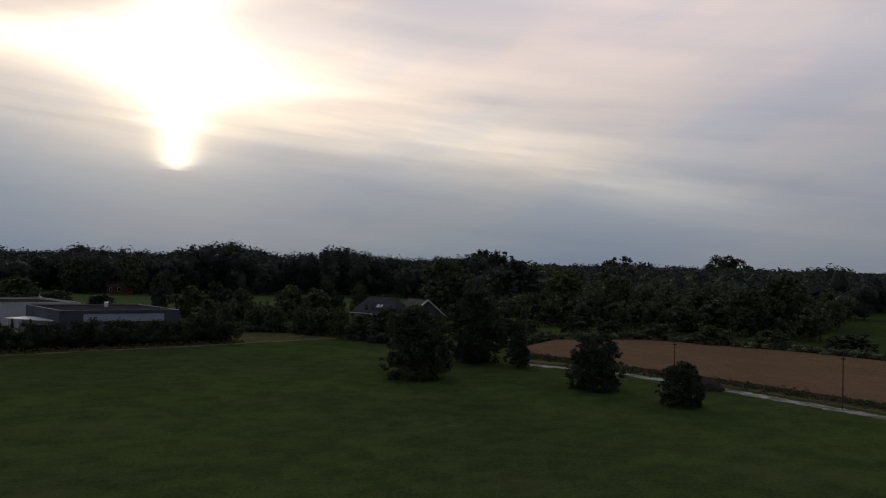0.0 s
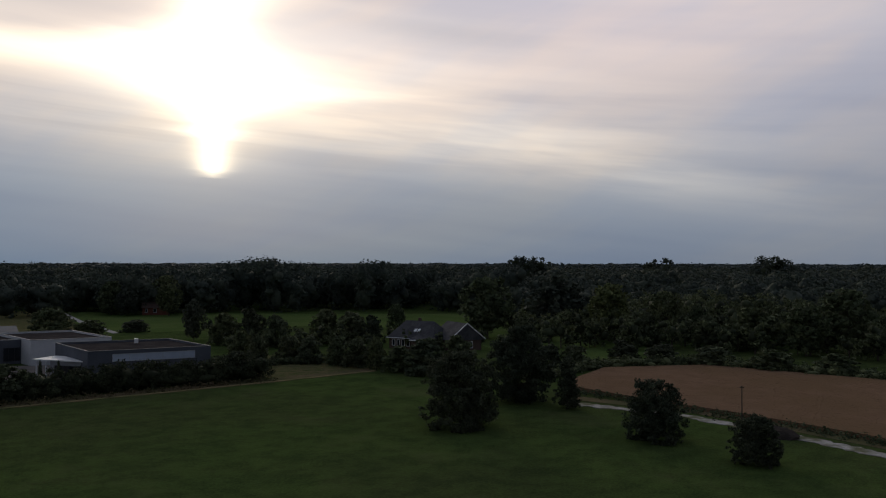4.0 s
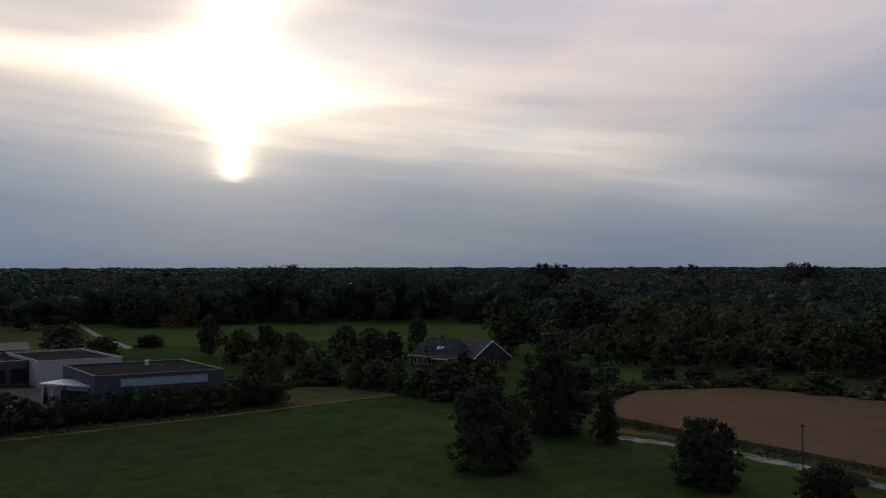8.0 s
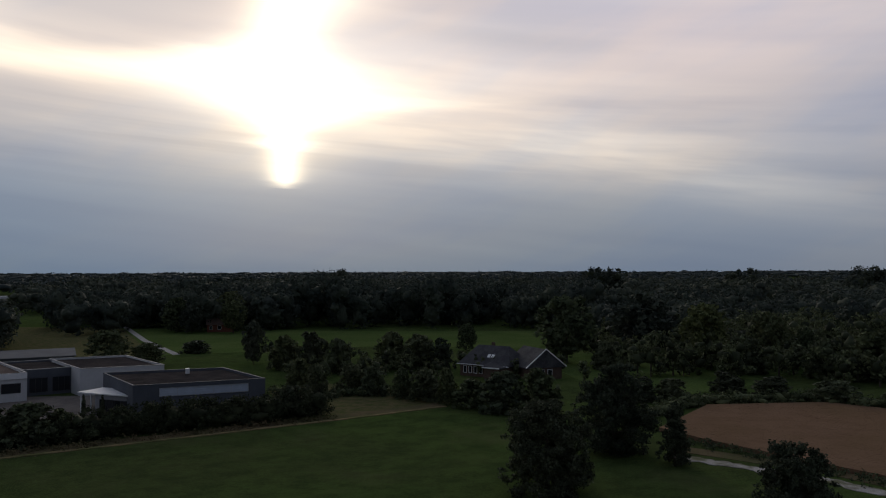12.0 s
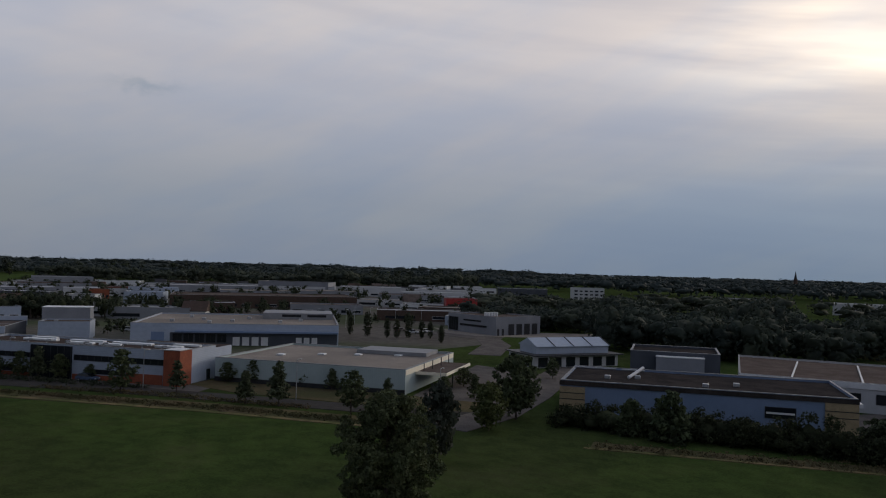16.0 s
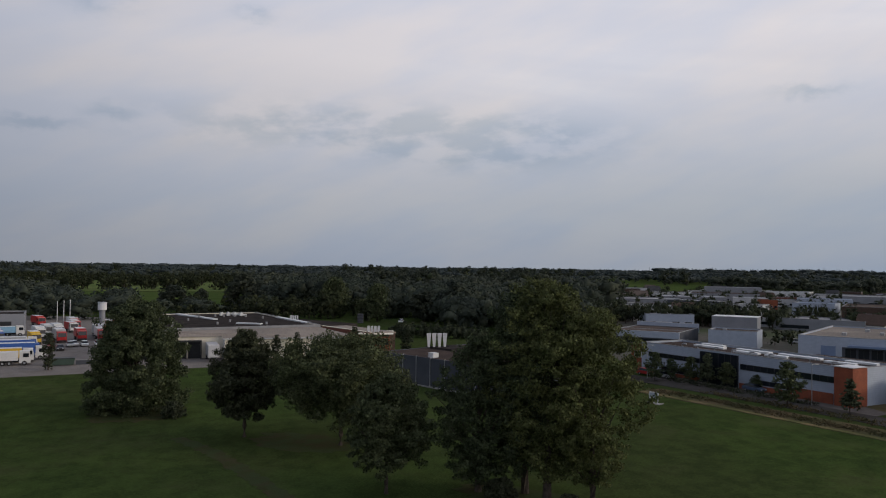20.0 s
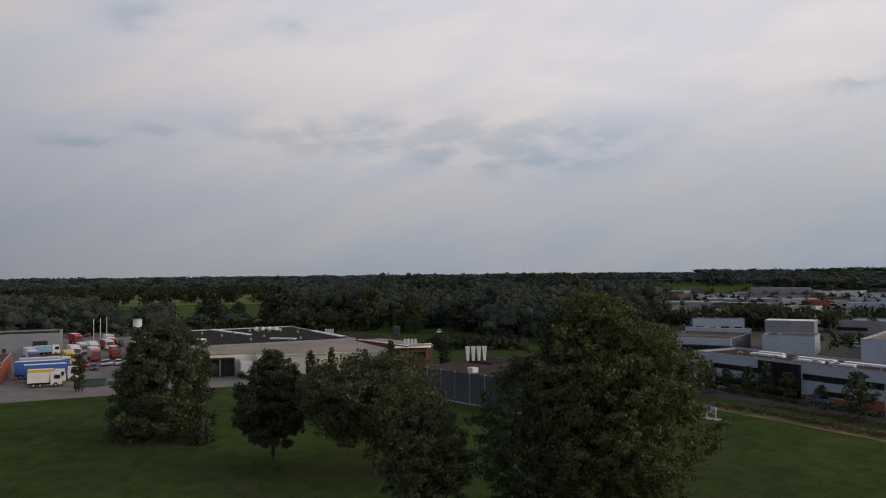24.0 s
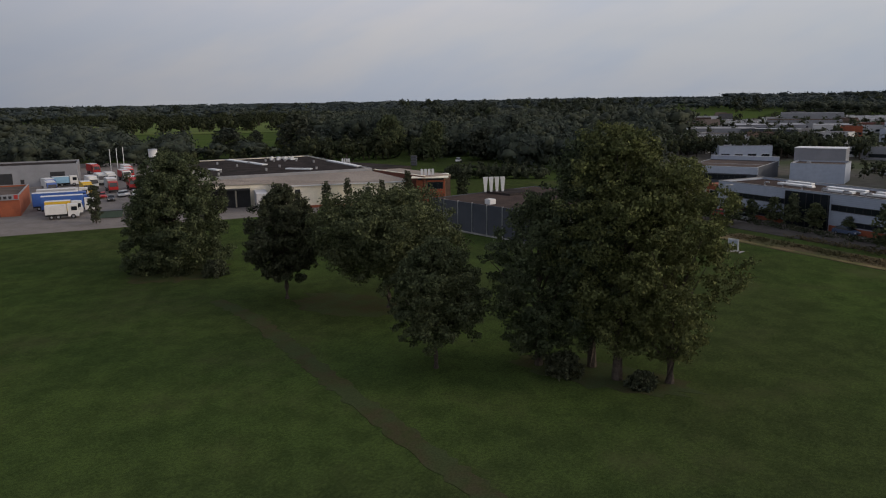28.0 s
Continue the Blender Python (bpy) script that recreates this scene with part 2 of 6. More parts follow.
# ---------------------------------------------------------------- materials
def surface(name, a, b, scale=1.0, rough=0.8, metal=0.0, bump=0.0, fine=6.0, ribs=0.0, rib_dir=0, island=0.0, spec=0.3, c=None, cscale=0.02, grain=0.2):
    """A surface of two colours in patches, with fine grain, and ribs of that many per metre."""
    m = bpy.data.materials.new(name)
    m.use_nodes = True
    nt = m.node_tree
    bsdf = nt.nodes["Principled BSDF"]
    tc = nt.nodes.new("ShaderNodeTexCoord")
    geo = nt.nodes.new("ShaderNodeNewGeometry")
    pos = geo.outputs["Position"]
    big = nd(nt, "ShaderNodeTexNoise", i2=scale, i3=5.0, i4=0.6)
    small = nd(nt, "ShaderNodeTexNoise", i2=scale * fine, i3=4.0, i4=0.65)
    for n in (big, small):
        nt.links.new(pos, n.inputs[0])
    fac = ramp(nt, big.outputs[0], [(0.36, (0, 0, 0)), (0.64, (1, 1, 1))])
    col = mixc(nt, fac, a, b)
    if c is not None:
        far = nd(nt, "ShaderNodeTexNoise", i2=cscale, i3=3.0, i4=0.5)
        nt.links.new(pos, far.inputs[0])
        col = mixc(nt, ramp(nt, far.outputs[0], [(0.40, (0, 0, 0)), (0.62, (1, 1, 1))]), col, c)
    col = mixc(nt, 1.0, col, ramp(nt, small.outputs[0], [(0.3, (1 - grain,) * 3), (0.7, (1 + grain,) * 3)]), "MULTIPLY")
    if island:
        r = ramp(nt, geo.outputs["Random Per Island"], [(0.0, (1 - island,) * 3), (1.0, (1 + island, 1 + island, 1 + island * 0.6))], smooth=False)
        col = mixc(nt, 1.0, col, r, "MULTIPLY")
        info = nt.nodes.new("ShaderNodeObjectInfo")
        r2 = ramp(nt, info.outputs["Random"], [(0.0, (0.86, 0.90, 0.9)), (1.0, (1.15, 1.08, 0.98))], smooth=False)
        col = mixc(nt, 1.0, col, r2, "MULTIPLY")
    nt.links.new(col, bsdf.inputs["Base Color"])
    bsdf.inputs["Roughness"].default_value, bsdf.inputs["Metallic"].default_value = rough, metal
    bsdf.inputs["Specular IOR Level"].default_value = spec
    height = small.outputs[0]
    if ribs:
        wave = nt.nodes.new("ShaderNodeTexWave")
        wave.bands_direction = "XYZ"[rib_dir]
        wave.inputs["Scale"].default_value = ribs
        nt.links.new(tc.outputs["Object"], wave.inputs[0])
        height = mth(nt, "ADD", mth(nt, "MULTIPLY", wave.outputs[1], 3.0), height)
        bump = max(bump, 0.10)
    if bump:
        bp = nd(nt, "ShaderNodeBump", i0=bump, i1=0.05)
        nt.links.new(height, bp.inputs["Height"])
        nt.links.new(bp.outputs[0], bsdf.inputs["Normal"])
    return m


def leafy(name, a, b, island=0.45, scale=0.5):
    m = surface(name, a, b, scale, 0.75, bump=0, fine=3.0, island=island, spec=0.06)
    nt = m.node_tree
    bsdf = nt.nodes["Principled BSDF"]
    tr = nt.nodes.new("ShaderNodeBsdfTranslucent")
    mx, out = nt.nodes.new("ShaderNodeMixShader"), nt.nodes["Material Output"]
    mx.inputs[0].default_value = 0.14
    src = bsdf.inputs["Base Color"].links[0].from_socket
    nt.links.new(src, tr.inputs[0])
    nt.links.new(bsdf.outputs[0], mx.inputs[1])
    nt.links.new(tr.outputs[0], mx.inputs[2])
    nt.links.new(mx.outputs[0], out.inputs[0])
    return m


def meadow_grass(name, tones, dry, stripes=0.0):
    """Mown grass: broad tones, patches, and close speckle of blades and tufts."""
    m = surface(name, tones[0], tones[1], 0.10, 0.95, bump=0.0, fine=40.0, spec=0.0, c=tones[2], cscale=0.022, grain=0.22)
    nt = m.node_tree
    bsdf = nt.nodes["Principled BSDF"]
    col = bsdf.inputs["Base Color"].links[0].from_socket
    geo = nt.nodes.new("ShaderNodeNewGeometry")
    for scale, lo, hi, r0, r1 in ((0.28, 0.36, 0.64, 0.86, 1.14), (2.2, 0.35, 0.65, 0.93, 1.07), (14.0, 0.3, 0.7, 0.66, 1.34)):
        n = nd(nt, "ShaderNodeTexNoise", i2=scale, i3=3.0, i4=0.7)
        nt.links.new(geo.outputs["Position"], n.inputs[0])
        col = mixc(nt, 1.0, col, ramp(nt, n.outputs[0], [(lo, (r0, r0, r0)), (hi, (r1, r1, r1 * 0.92))]), "MULTIPLY")
    d = nd(nt, "ShaderNodeTexNoise", i2=0.05, i3=7.0, i4=0.72)
    nt.links.new(geo.outputs["Position"], d.inputs[0])
    col = mixc(nt, ramp(nt, d.outputs[0], [(0.50, (0, 0, 0)), (0.72, (0.65, 0.65, 0.65))]), col, dry)
    if stripes:
        w = nt.nodes.new("ShaderNodeTexWave")
        w.inputs["Scale"].default_value, w.inputs["Distortion"].default_value = stripes, 2.0
        mp = nd(nt, "ShaderNodeMapping")
        mp.inputs["Rotation"].default_value = (0, 0, radians(-133))
        nt.links.new(geo.outputs["Position"], mp.inputs[0])
        nt.links.new(mp.outputs[0], w.inputs[0])
        col = mixc(nt, 1.0, col, ramp(nt, w.outputs[1], [(0.1, (0.97, 0.975, 0.97)), (0.9, (1.02, 1.02, 1.02))]), "MULTIPLY")
    nt.links.new(col, bsdf.inputs["Base Color"])
    return m


M_grass = meadow_grass("grass", ((0.041, 0.063, 0.023), (0.050, 0.074, 0.026), (0.042, 0.057, 0.024)), (0.067, 0.071, 0.034), 0.11)
M_dry = surface("dry_grass", (0.20, 0.155, 0.085), (0.16, 0.13, 0.07), 0.6, 0.95, bump=0.4, fine=10, spec=0.0, c=(0.11, 0.11, 0.05), cscale=0.2)
M_rough = surface("rough_grass", (0.100, 0.083, 0.048), (0.120, 0.096, 0.058), 0.4, 0.95, bump=0.6, fine=12, c=(0.082, 0.080, 0.042), cscale=0.12, spec=0.0)
M_meadow = surface("meadow", (0.056, 0.086, 0.026), (0.070, 0.098, 0.032), 0.05, 0.9, bump=0.4, fine=30, spec=0.0)
M_meadow2 = surface("bright_meadow", (0.105, 0.145, 0.052), (0.13, 0.16, 0.06), 0.03, 0.9, bump=0.4, fine=30, spec=0.0)
M_wheat = surface("ripe_grain", (0.150, 0.096, 0.064), (0.172, 0.111, 0.076), 0.25, 0.9, bump=0.1, fine=14, c=(0.145, 0.095, 0.060), cscale=0.05, island=0.03, spec=0.0, grain=0.08)
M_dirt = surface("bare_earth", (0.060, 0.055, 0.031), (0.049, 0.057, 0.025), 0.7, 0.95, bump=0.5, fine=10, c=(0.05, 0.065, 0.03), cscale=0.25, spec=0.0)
M_soil = surface("dark_soil", (0.034, 0.029, 0.026), (0.048, 0.040, 0.035), 0.7, 0.95, bump=0.5, fine=10, spec=0.0)
M_concrete = surface("pale_concrete", (0.36, 0.35, 0.34), (0.26, 0.25, 0.25), 0.4, 0.9, bump=0.3, fine=12, spec=0.0)
M_asphalt = surface("asphalt", (0.058, 0.054, 0.050), (0.075, 0.070, 0.066), 0.3, 0.9, bump=0.3, fine=30, spec=0.0)
M_paving = surface("worn_paving", (0.15, 0.135, 0.125), (0.115, 0.103, 0.098), 0.25, 0.9, bump=0.3, fine=20, spec=0.0)
M_yard = surface("dusty_paving", (0.22, 0.20, 0.19), (0.18, 0.165, 0.155), 0.2, 0.9, bump=0.3, fine=20, spec=0.0)
M_leaf = leafy("leaves_dark", (0.064, 0.081, 0.050), (0.090, 0.107, 0.063))
M_leaf2 = leafy("leaves_fresh", (0.076, 0.094, 0.046), (0.106, 0.122, 0.058))
# darkest leaf; on the sun-side shrubs it also carries their backlit shade
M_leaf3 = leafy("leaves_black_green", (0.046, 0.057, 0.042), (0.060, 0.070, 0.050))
M_leaf4 = leafy("leaves_grey_green", (0.072, 0.088, 0.058), (0.092, 0.106, 0.072))
# both canopy colours are lifted towards blue as painted haze, the far one most
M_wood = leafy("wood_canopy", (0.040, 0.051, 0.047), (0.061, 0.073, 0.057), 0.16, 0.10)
M_farwood_hazed = leafy("far_canopy_hazed", (0.038, 0.051, 0.057), (0.048, 0.062, 0.066), 0.14, 0.05)
M_bark = surface("bark", (0.045, 0.037, 0.030), (0.075, 0.062, 0.052), 3.0, 0.95, bump=0.8, fine=5)
M_black_roof = surface("bitumen_roof", (0.035, 0.032, 0.032), (0.055, 0.048, 0.046), 0.3, 0.9, bump=0.3, fine=10, spec=0.0)
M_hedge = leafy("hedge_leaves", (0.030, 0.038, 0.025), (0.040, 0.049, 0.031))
M_dark_roof = surface("dark_gravel_roof", (0.080, 0.062, 0.056), (0.062, 0.050, 0.046), 0.25, 0.95, bump=0.4, fine=16, spec=0.0)
M_brown_roof = surface("gravel_roof", (0.10, 0.08, 0.072), (0.132, 0.108, 0.096), 0.25, 0.95, bump=0.4, fine=16, spec=0.0)
M_beige_roof = surface("pale_gravel_roof", (0.265, 0.232, 0.205), (0.31, 0.272, 0.24), 0.12, 0.95, bump=0.4, fine=30, c=(0.225, 0.20, 0.18), cscale=0.05, spec=0.0)
M_tile_roof = surface("slate_tile_roof", (0.045, 0.046, 0.052), (0.065, 0.065, 0.07), 0.6, 0.9, ribs=1.6, rib_dir=2, fine=6, spec=0.08)
M_white = surface("white_cladding", (0.46, 0.47, 0.49), (0.42, 0.43, 0.45), 0.2, 0.5, fine=8, ribs=1.3, rib_dir=0, grain=0.05)
M_trim = surface("white_trim", (0.62, 0.63, 0.65), (0.56, 0.57, 0.59), 0.6, 0.45, fine=8, grain=0.05)
M_cream = surface("cream_panel", (0.80, 0.75, 0.62), (0.75, 0.70, 0.58), 0.15, 0.6, fine=10, ribs=0.7, rib_dir=0, grain=0.05)
M_grey = surface("grey_cladding", (0.24, 0.25, 0.28), (0.205, 0.215, 0.24), 0.2, 0.5, fine=8, ribs=1.6, rib_dir=0, grain=0.05)
M_dgrey = surface("slate_grey_cladding", (0.082, 0.090, 0.108), (0.066, 0.074, 0.092), 0.2, 0.8, spec=0.12, fine=8, ribs=1.6, rib_dir=0, grain=0.05)
M_pale = surface("pale_blue_panel", (0.36, 0.41, 0.50), (0.33, 0.38, 0.47), 0.15, 0.45, fine=6, ribs=0.9, rib_dir=2, grain=0.05)
M_blue = surface("blue_cladding", (0.17, 0.23, 0.36), (0.15, 0.21, 0.33), 0.15, 0.5, fine=8, ribs=1.3, rib_dir=0, grain=0.05)
M_green = surface("grey_green_panel", (0.36, 0.43, 0.44), (0.33, 0.40, 0.41), 0.12, 0.5, fine=8, ribs=0.8, rib_dir=0, grain=0.05)
M_yellowb = surface("buff_brick", (0.34, 0.27, 0.17), (0.28, 0.22, 0.14), 0.8, 0.9, bump=0.4, fine=12)
M_brick = surface("orange_brick", (0.28, 0.085, 0.045), (0.23, 0.070, 0.04), 0.7, 0.9, bump=0.5, fine=14)
M_brown_red = surface("red_brown_brick", (0.17, 0.065, 0.045), (0.14, 0.055, 0.04), 0.7, 0.9, bump=0.4, fine=14)
M_redpanel = surface("red_panel", (0.36, 0.035, 0.03), (0.30, 0.03, 0.03), 0.3, 0.5, fine=8, grain=0.05)
M_edge = surface("roof_edge_metal", (0.26, 0.265, 0.28), (0.22, 0.225, 0.24), 0.6, 0.7, fine=8, grain=0.05)
M_brown_brick = surface("dark_brick", (0.085, 0.056, 0.045), (0.066, 0.045, 0.036), 0.9, 0.9, bump=0.4, fine=12)
M_metal = surface("dull_metal", (0.42, 0.43, 0.45), (0.34, 0.35, 0.37), 0.8, 0.4, 0.7, fine=6)
M_dark = surface("dark_frame", (0.022, 0.024, 0.028), (0.030, 0.032, 0.036), 1.0, 0.5, fine=5)
M_tyre = surface("rubber", (0.018, 0.018, 0.018), (0.028, 0.028, 0.028), 2.0, 0.9, fine=5)
M_soil_bank = surface("weedy_bank", (0.065, 0.075, 0.03), (0.11, 0.095, 0.05), 0.6, 0.95, bump=0.6, fine=9, spec=0.0)


def glassy(name, col, rough=0.08):
    m = bpy.data.materials.new(name)
    m.use_nodes = True
    b = m.node_tree.nodes["Principled BSDF"]
    b.inputs["Base Color"].default_value = (*col, 1)
    b.inputs["Roughness"].default_value, b.inputs["Specular IOR Level"].default_value = rough, 0.5
    return m


M_glass = glassy("dark_glass", (0.012, 0.016, 0.022))
M_skylight = surface("skylight_sheet", (0.72, 0.74, 0.76), (0.62, 0.64, 0.66), 0.5, 0.25, fine=6, grain=0.05)
PAINT = {}


def paint(name, col, rough=0.35):
    if name not in PAINT:
        PAINT[name] = surface("paint_" + name, col, tuple(v * 0.93 for v in col), 0.8, rough, fine=5, spec=0.5, grain=0.04)
    return PAINT[name]


# ---------------------------------------------------------------- builders
def as_mesh(name, bm, material):
    me = bpy.data.meshes.new(name)
    bm.to_mesh(me)
    bm.free()
    me.materials.append(material)
    return me


def part(name, bm, material, parent, label="", at=None):
    me = bm if isinstance(bm, bpy.types.Mesh) else as_mesh(name, bm, material)
    ob = new(name, me)
    ob.parent = parent
    if at is not None:
        ob.matrix_basis = at
    if label:
        ob["label"] = label
    return ob


def thing(name, label, category, m, group="", kind=""):
    ob = new(name)
    ob.matrix_basis = m
    return tagged(ob, label, category, group, kind)


def block(x0, x1, y0, y1, z0, z1, bevel=0.0, bm=None):
    bm = bm or bmesh.new()
    r = bmesh.ops.create_cube(bm, size=1.0, matrix=Matrix.Translation(((x0 + x1) / 2, (y0 + y1) / 2, (z0 + z1) / 2)) @ Matrix.Diagonal((x1 - x0, y1 - y0, z1 - z0, 1)))
    if bevel:
        bmesh.ops.bevel(bm, geom=list({e for v in r["verts"] for e in v.link_edges}), offset=bevel, segments=1, affect="EDGES")
    return bm


def cyl(x, y, z0, z1, r, r2=None, n=10, bm=None, axis="Z"):
    bm = bm or bmesh.new()
    m = Matrix.Translation((x, y, (z0 + z1) / 2)) if axis == "Z" else None
    bmesh.ops.create_cone(bm, cap_ends=True, segments=n, radius1=r, radius2=r if r2 is None else r2, depth=abs(z1 - z0), matrix=m)
    return bm


def prism(pts, z0, z1, bm=None):
    """A straight-sided block on the outline pts; z1 may be a list of heights."""
    bm = bm or bmesh.new()
    tops = z1 if isinstance(z1, (list, tuple)) else [z1] * len(pts)
    lo = [bm.verts.new((x, y, z0)) for x, y in pts]
    hi = [bm.verts.new((x, y, z)) for (x, y), z in zip(pts, tops)]
    bm.faces.new(hi)
    bm.faces.new(lo[::-1])
    n = len(pts)
    for i in range(n):
        bm.faces.new((lo[i], lo[(i + 1) % n], hi[(i + 1) % n], hi[i]))
    bmesh.ops.recalc_face_normals(bm, faces=bm.faces)
    return bm


def sheet(name, pts, z, material, label, category):
    """A flat area of ground of its own material, lying on the sheet below it."""
    ob = new(name, as_mesh(name, prism(pts, -0.1, z), material))
    return tagged(ob, label, category, kind="structure")


def strip(path, w0, w1=None):
    """The outline of a band along a path."""
    w1 = w0 if w1 is None else w1
    left, right = [], []
    for i, p in enumerate(path):
        a, b = Vector(path[max(i - 1, 0)]), Vector(path[min(i + 1, len(path) - 1)])
        d = (b - a).normalized()
        w = w0 + (w1 - w0) * i / (len(path) - 1)
        n = Vector((-d.y, d.x)) * w / 2
        left.append(tuple(Vector(p) + n))
        right.append(tuple(Vector(p) - n))
    return left + right[::-1]


def quads_mesh(name, co, material):
    """A mesh of loose four-cornered leaves from an array n x 4 x 3."""
    n = len(co)
    me = bpy.data.meshes.new(name)
    me.vertices.add(4 * n)
    me.loops.add(4 * n)
    me.polygons.add(n)
    me.vertices.foreach_set("co", co.reshape(-1).astype(np.float32))
    me.loops.foreach_set("vertex_index", np.arange(4 * n, dtype=np.int32))
    me.polygons.foreach_set("loop_start", np.arange(0, 4 * n, 4, dtype=np.int32))
    me.polygons.foreach_set("loop_total", np.full(n, 4, dtype=np.int32))
    me.materials.append(material)
    me.update(calc_edges=True)
    me.validate()
    return me


def unit(v):
    return v / np.maximum(np.linalg.norm(v, axis=-1, keepdims=True), 1e-6)


def leaves(blobs, n, size, seed, depth=0.45, up=0.0, clumps=0, ruffle=0.80):
    """n leaves over the outer shell of the blobs (rows of centre and radii), gathered in clumps of twigs."""
    rng = np.random.default_rng(seed)
    b = np.asarray(blobs, float)
    wgt = b[:, 3] * b[:, 5]
    i = rng.choice(len(b), n, p=wgt / wgt.sum())
    if clumps:
        heads = unit(rng.normal(size=(len(b), clumps, 3)))
        reach = rng.uniform(0.68, 1.20, (len(b), clumps))
        j = rng.integers(0, clumps, n)
        base = heads[i, j]
        spread = unit(rng.normal(size=(n, 3))) * (rng.random(n) ** 0.6)[:, None]
        rc = (0.42 * np.cbrt(b[i, 3] * b[i, 4] * b[i, 5]))[:, None]
        c = b[i, :3] + base * b[i, 3:6] * reach[i, j][:, None] + spread * rc * np.array([1, 1, 0.75])
        d = unit(base + 1.1 * spread)
    else:
        d = unit(rng.normal(size=(n, 3)))
        rad = 1.03 - depth * rng.random(n) ** 2 + 0.10 * rng.normal(size=n)
        c = b[i, :3] + d * b[i, 3:6] * rad[:, None]
    c[:, 2] = np.maximum(c[:, 2], 0.08)
    nor = unit(d + ruffle * rng.normal(size=(n, 3)) + np.array([0, 0, up]))
    t1 = unit(np.cross(nor, rng.normal(size=(n, 3))))
    t2 = np.cross(nor, t1)
    s = size * (0.5 + 1.0 * rng.random(n))[:, None]
    k = (0.45 + 0.35 * rng.random(n))[:, None]
    bend = nor * s * 0.25
    return np.stack([c - t1 * s, c - t2 * s * k + bend, c + t1 * s, c + t2 * s * k + bend], 1)


PROFILE = {
    "round": lambda u: math.sin(math.pi * (0.06 + 0.90 * u)) ** 0.62,
    "oval": lambda u: math.sin(math.pi * (0.06 + 0.92 * u) ** 0.78) ** 0.7,
    "dome": lambda u: (1 - u ** 4.2) ** 0.55 * (0.88 + 0.12 * min(1.0, u * 4)) * (1.0 - 0.12 * u),
    "cone": lambda u: (1.0 - 0.80 * u) * (0.65 + 0.35 * min(1.0, u * 6)),
    "column": lambda u: math.sin(math.pi * (0.10 + 0.86 * u)) ** 0.5,
    "shrub": lambda u: math.sin(math.pi * (0.22 + 0.74 * u)) ** 0.55,
    "bush": lambda u: (1 - (0.96 * u) ** 2.2) ** 0.6,
}


def crown_blobs(h, w, zb, seed, shape="round", n=22, core=0.62, rag=(0.86, 1.10)):
    """Lumps of foliage: large ones along the axis, smaller ones out to the outline."""
    rng = np.random.default_rng(seed)
    prof, rows, tall = PROFILE[shape], [], h - zb
    for j in range(6):
        u = 0.12 + 0.70 * j / 5
        r = w * 0.5 * prof(u)
        zr = min(tall * 0.16, r) if shape != "column" else tall * 0.16
        rows.append((rng.normal() * 0.06 * w, rng.normal() * 0.06 * w, zb + tall * u, r * core, r * core, zr * 1.2))
    for j in range(n * 2):
        u = min(max((j + 0.5) / (n * 2) + rng.normal() * 0.04, 0.03), 0.97)
        r = w * 0.5 * prof(u) * rng.uniform(*rag)
        br = min(w * rng.uniform(0.10, 0.19), max(r, 0.06 * w) * 0.8)
        off = max(r - br * 0.85, 0.0)
        a = j * 2.39996 + rng.normal() * 0.35
        z = zb + tall * u
        zr = br * rng.uniform(0.7, 1.15) * (1.8 if shape == "column" else 1.0)
        rows.append((math.cos(a) * off, math.sin(a) * off, min(max(z, zb * 0.8 + zr * 0.5), h - zr * 0.75), br, br, zr))
    return rows


def tube(bm, path, radii, n=7):
    rings = []
    for i, p in enumerate(path):
        p = Vector(p)
        d = (Vector(path[min(i + 1, len(path) - 1)]) - Vector(path[max(i - 1, 0)])).normalized()
        q = d.to_track_quat("Z", "Y")
        rings.append([bm.verts.new(p + q @ Vector((math.cos(k * 2 * math.pi / n) * radii[i], math.sin(k * 2 * math.pi / n) * radii[i], 0))) for k in range(n)])
    for a, b in zip(rings, rings[1:]):
        for k in range(n):
            bm.faces.new((a[k], a[(k + 1) % n], b[(k + 1) % n], b[k]))
    bm.faces.new(rings[-1])
    bm.faces.new(rings[0][::-1])


def trunk_bm(h, r, seed):
    rng = random.Random(seed)
    bm = bmesh.new()
    top = h * 0.86
    path = [(0, 0, -0.2)] + [(rng.uniform(-1, 1) * r * 0.8 * t, rng.uniform(-1, 1) * r * 0.8 * t, top * t) for t in (0.12, 0.3, 0.5, 0.75, 1.0)]
    tube(bm, path, [r * 1.35, r, r * 0.85, r * 0.62, r * 0.35, r * 0.1])
    return bm


def limb_bms(h, zb, r, blobs, seed, count):
    """Boughs from the trunk out to some of the clumps of leaves."""
    rng = random.Random(seed)
    for b in rng.sample(list(blobs[6:]), min(count, len(blobs) - 6)):
        bm = bmesh.new()
        a = Vector((0, 0, max(zb * 0.8, b[2] * 0.55)))
        e = Vector((b[0] * 1.1, b[1] * 1.1, b[2]))
        tube(bm, [a, (a + e) / 2 + Vector((0, 0, -0.06 * h * rng.random())), e], [r * 0.4, r * 0.26, r * 0.07], 5)
        yield bm


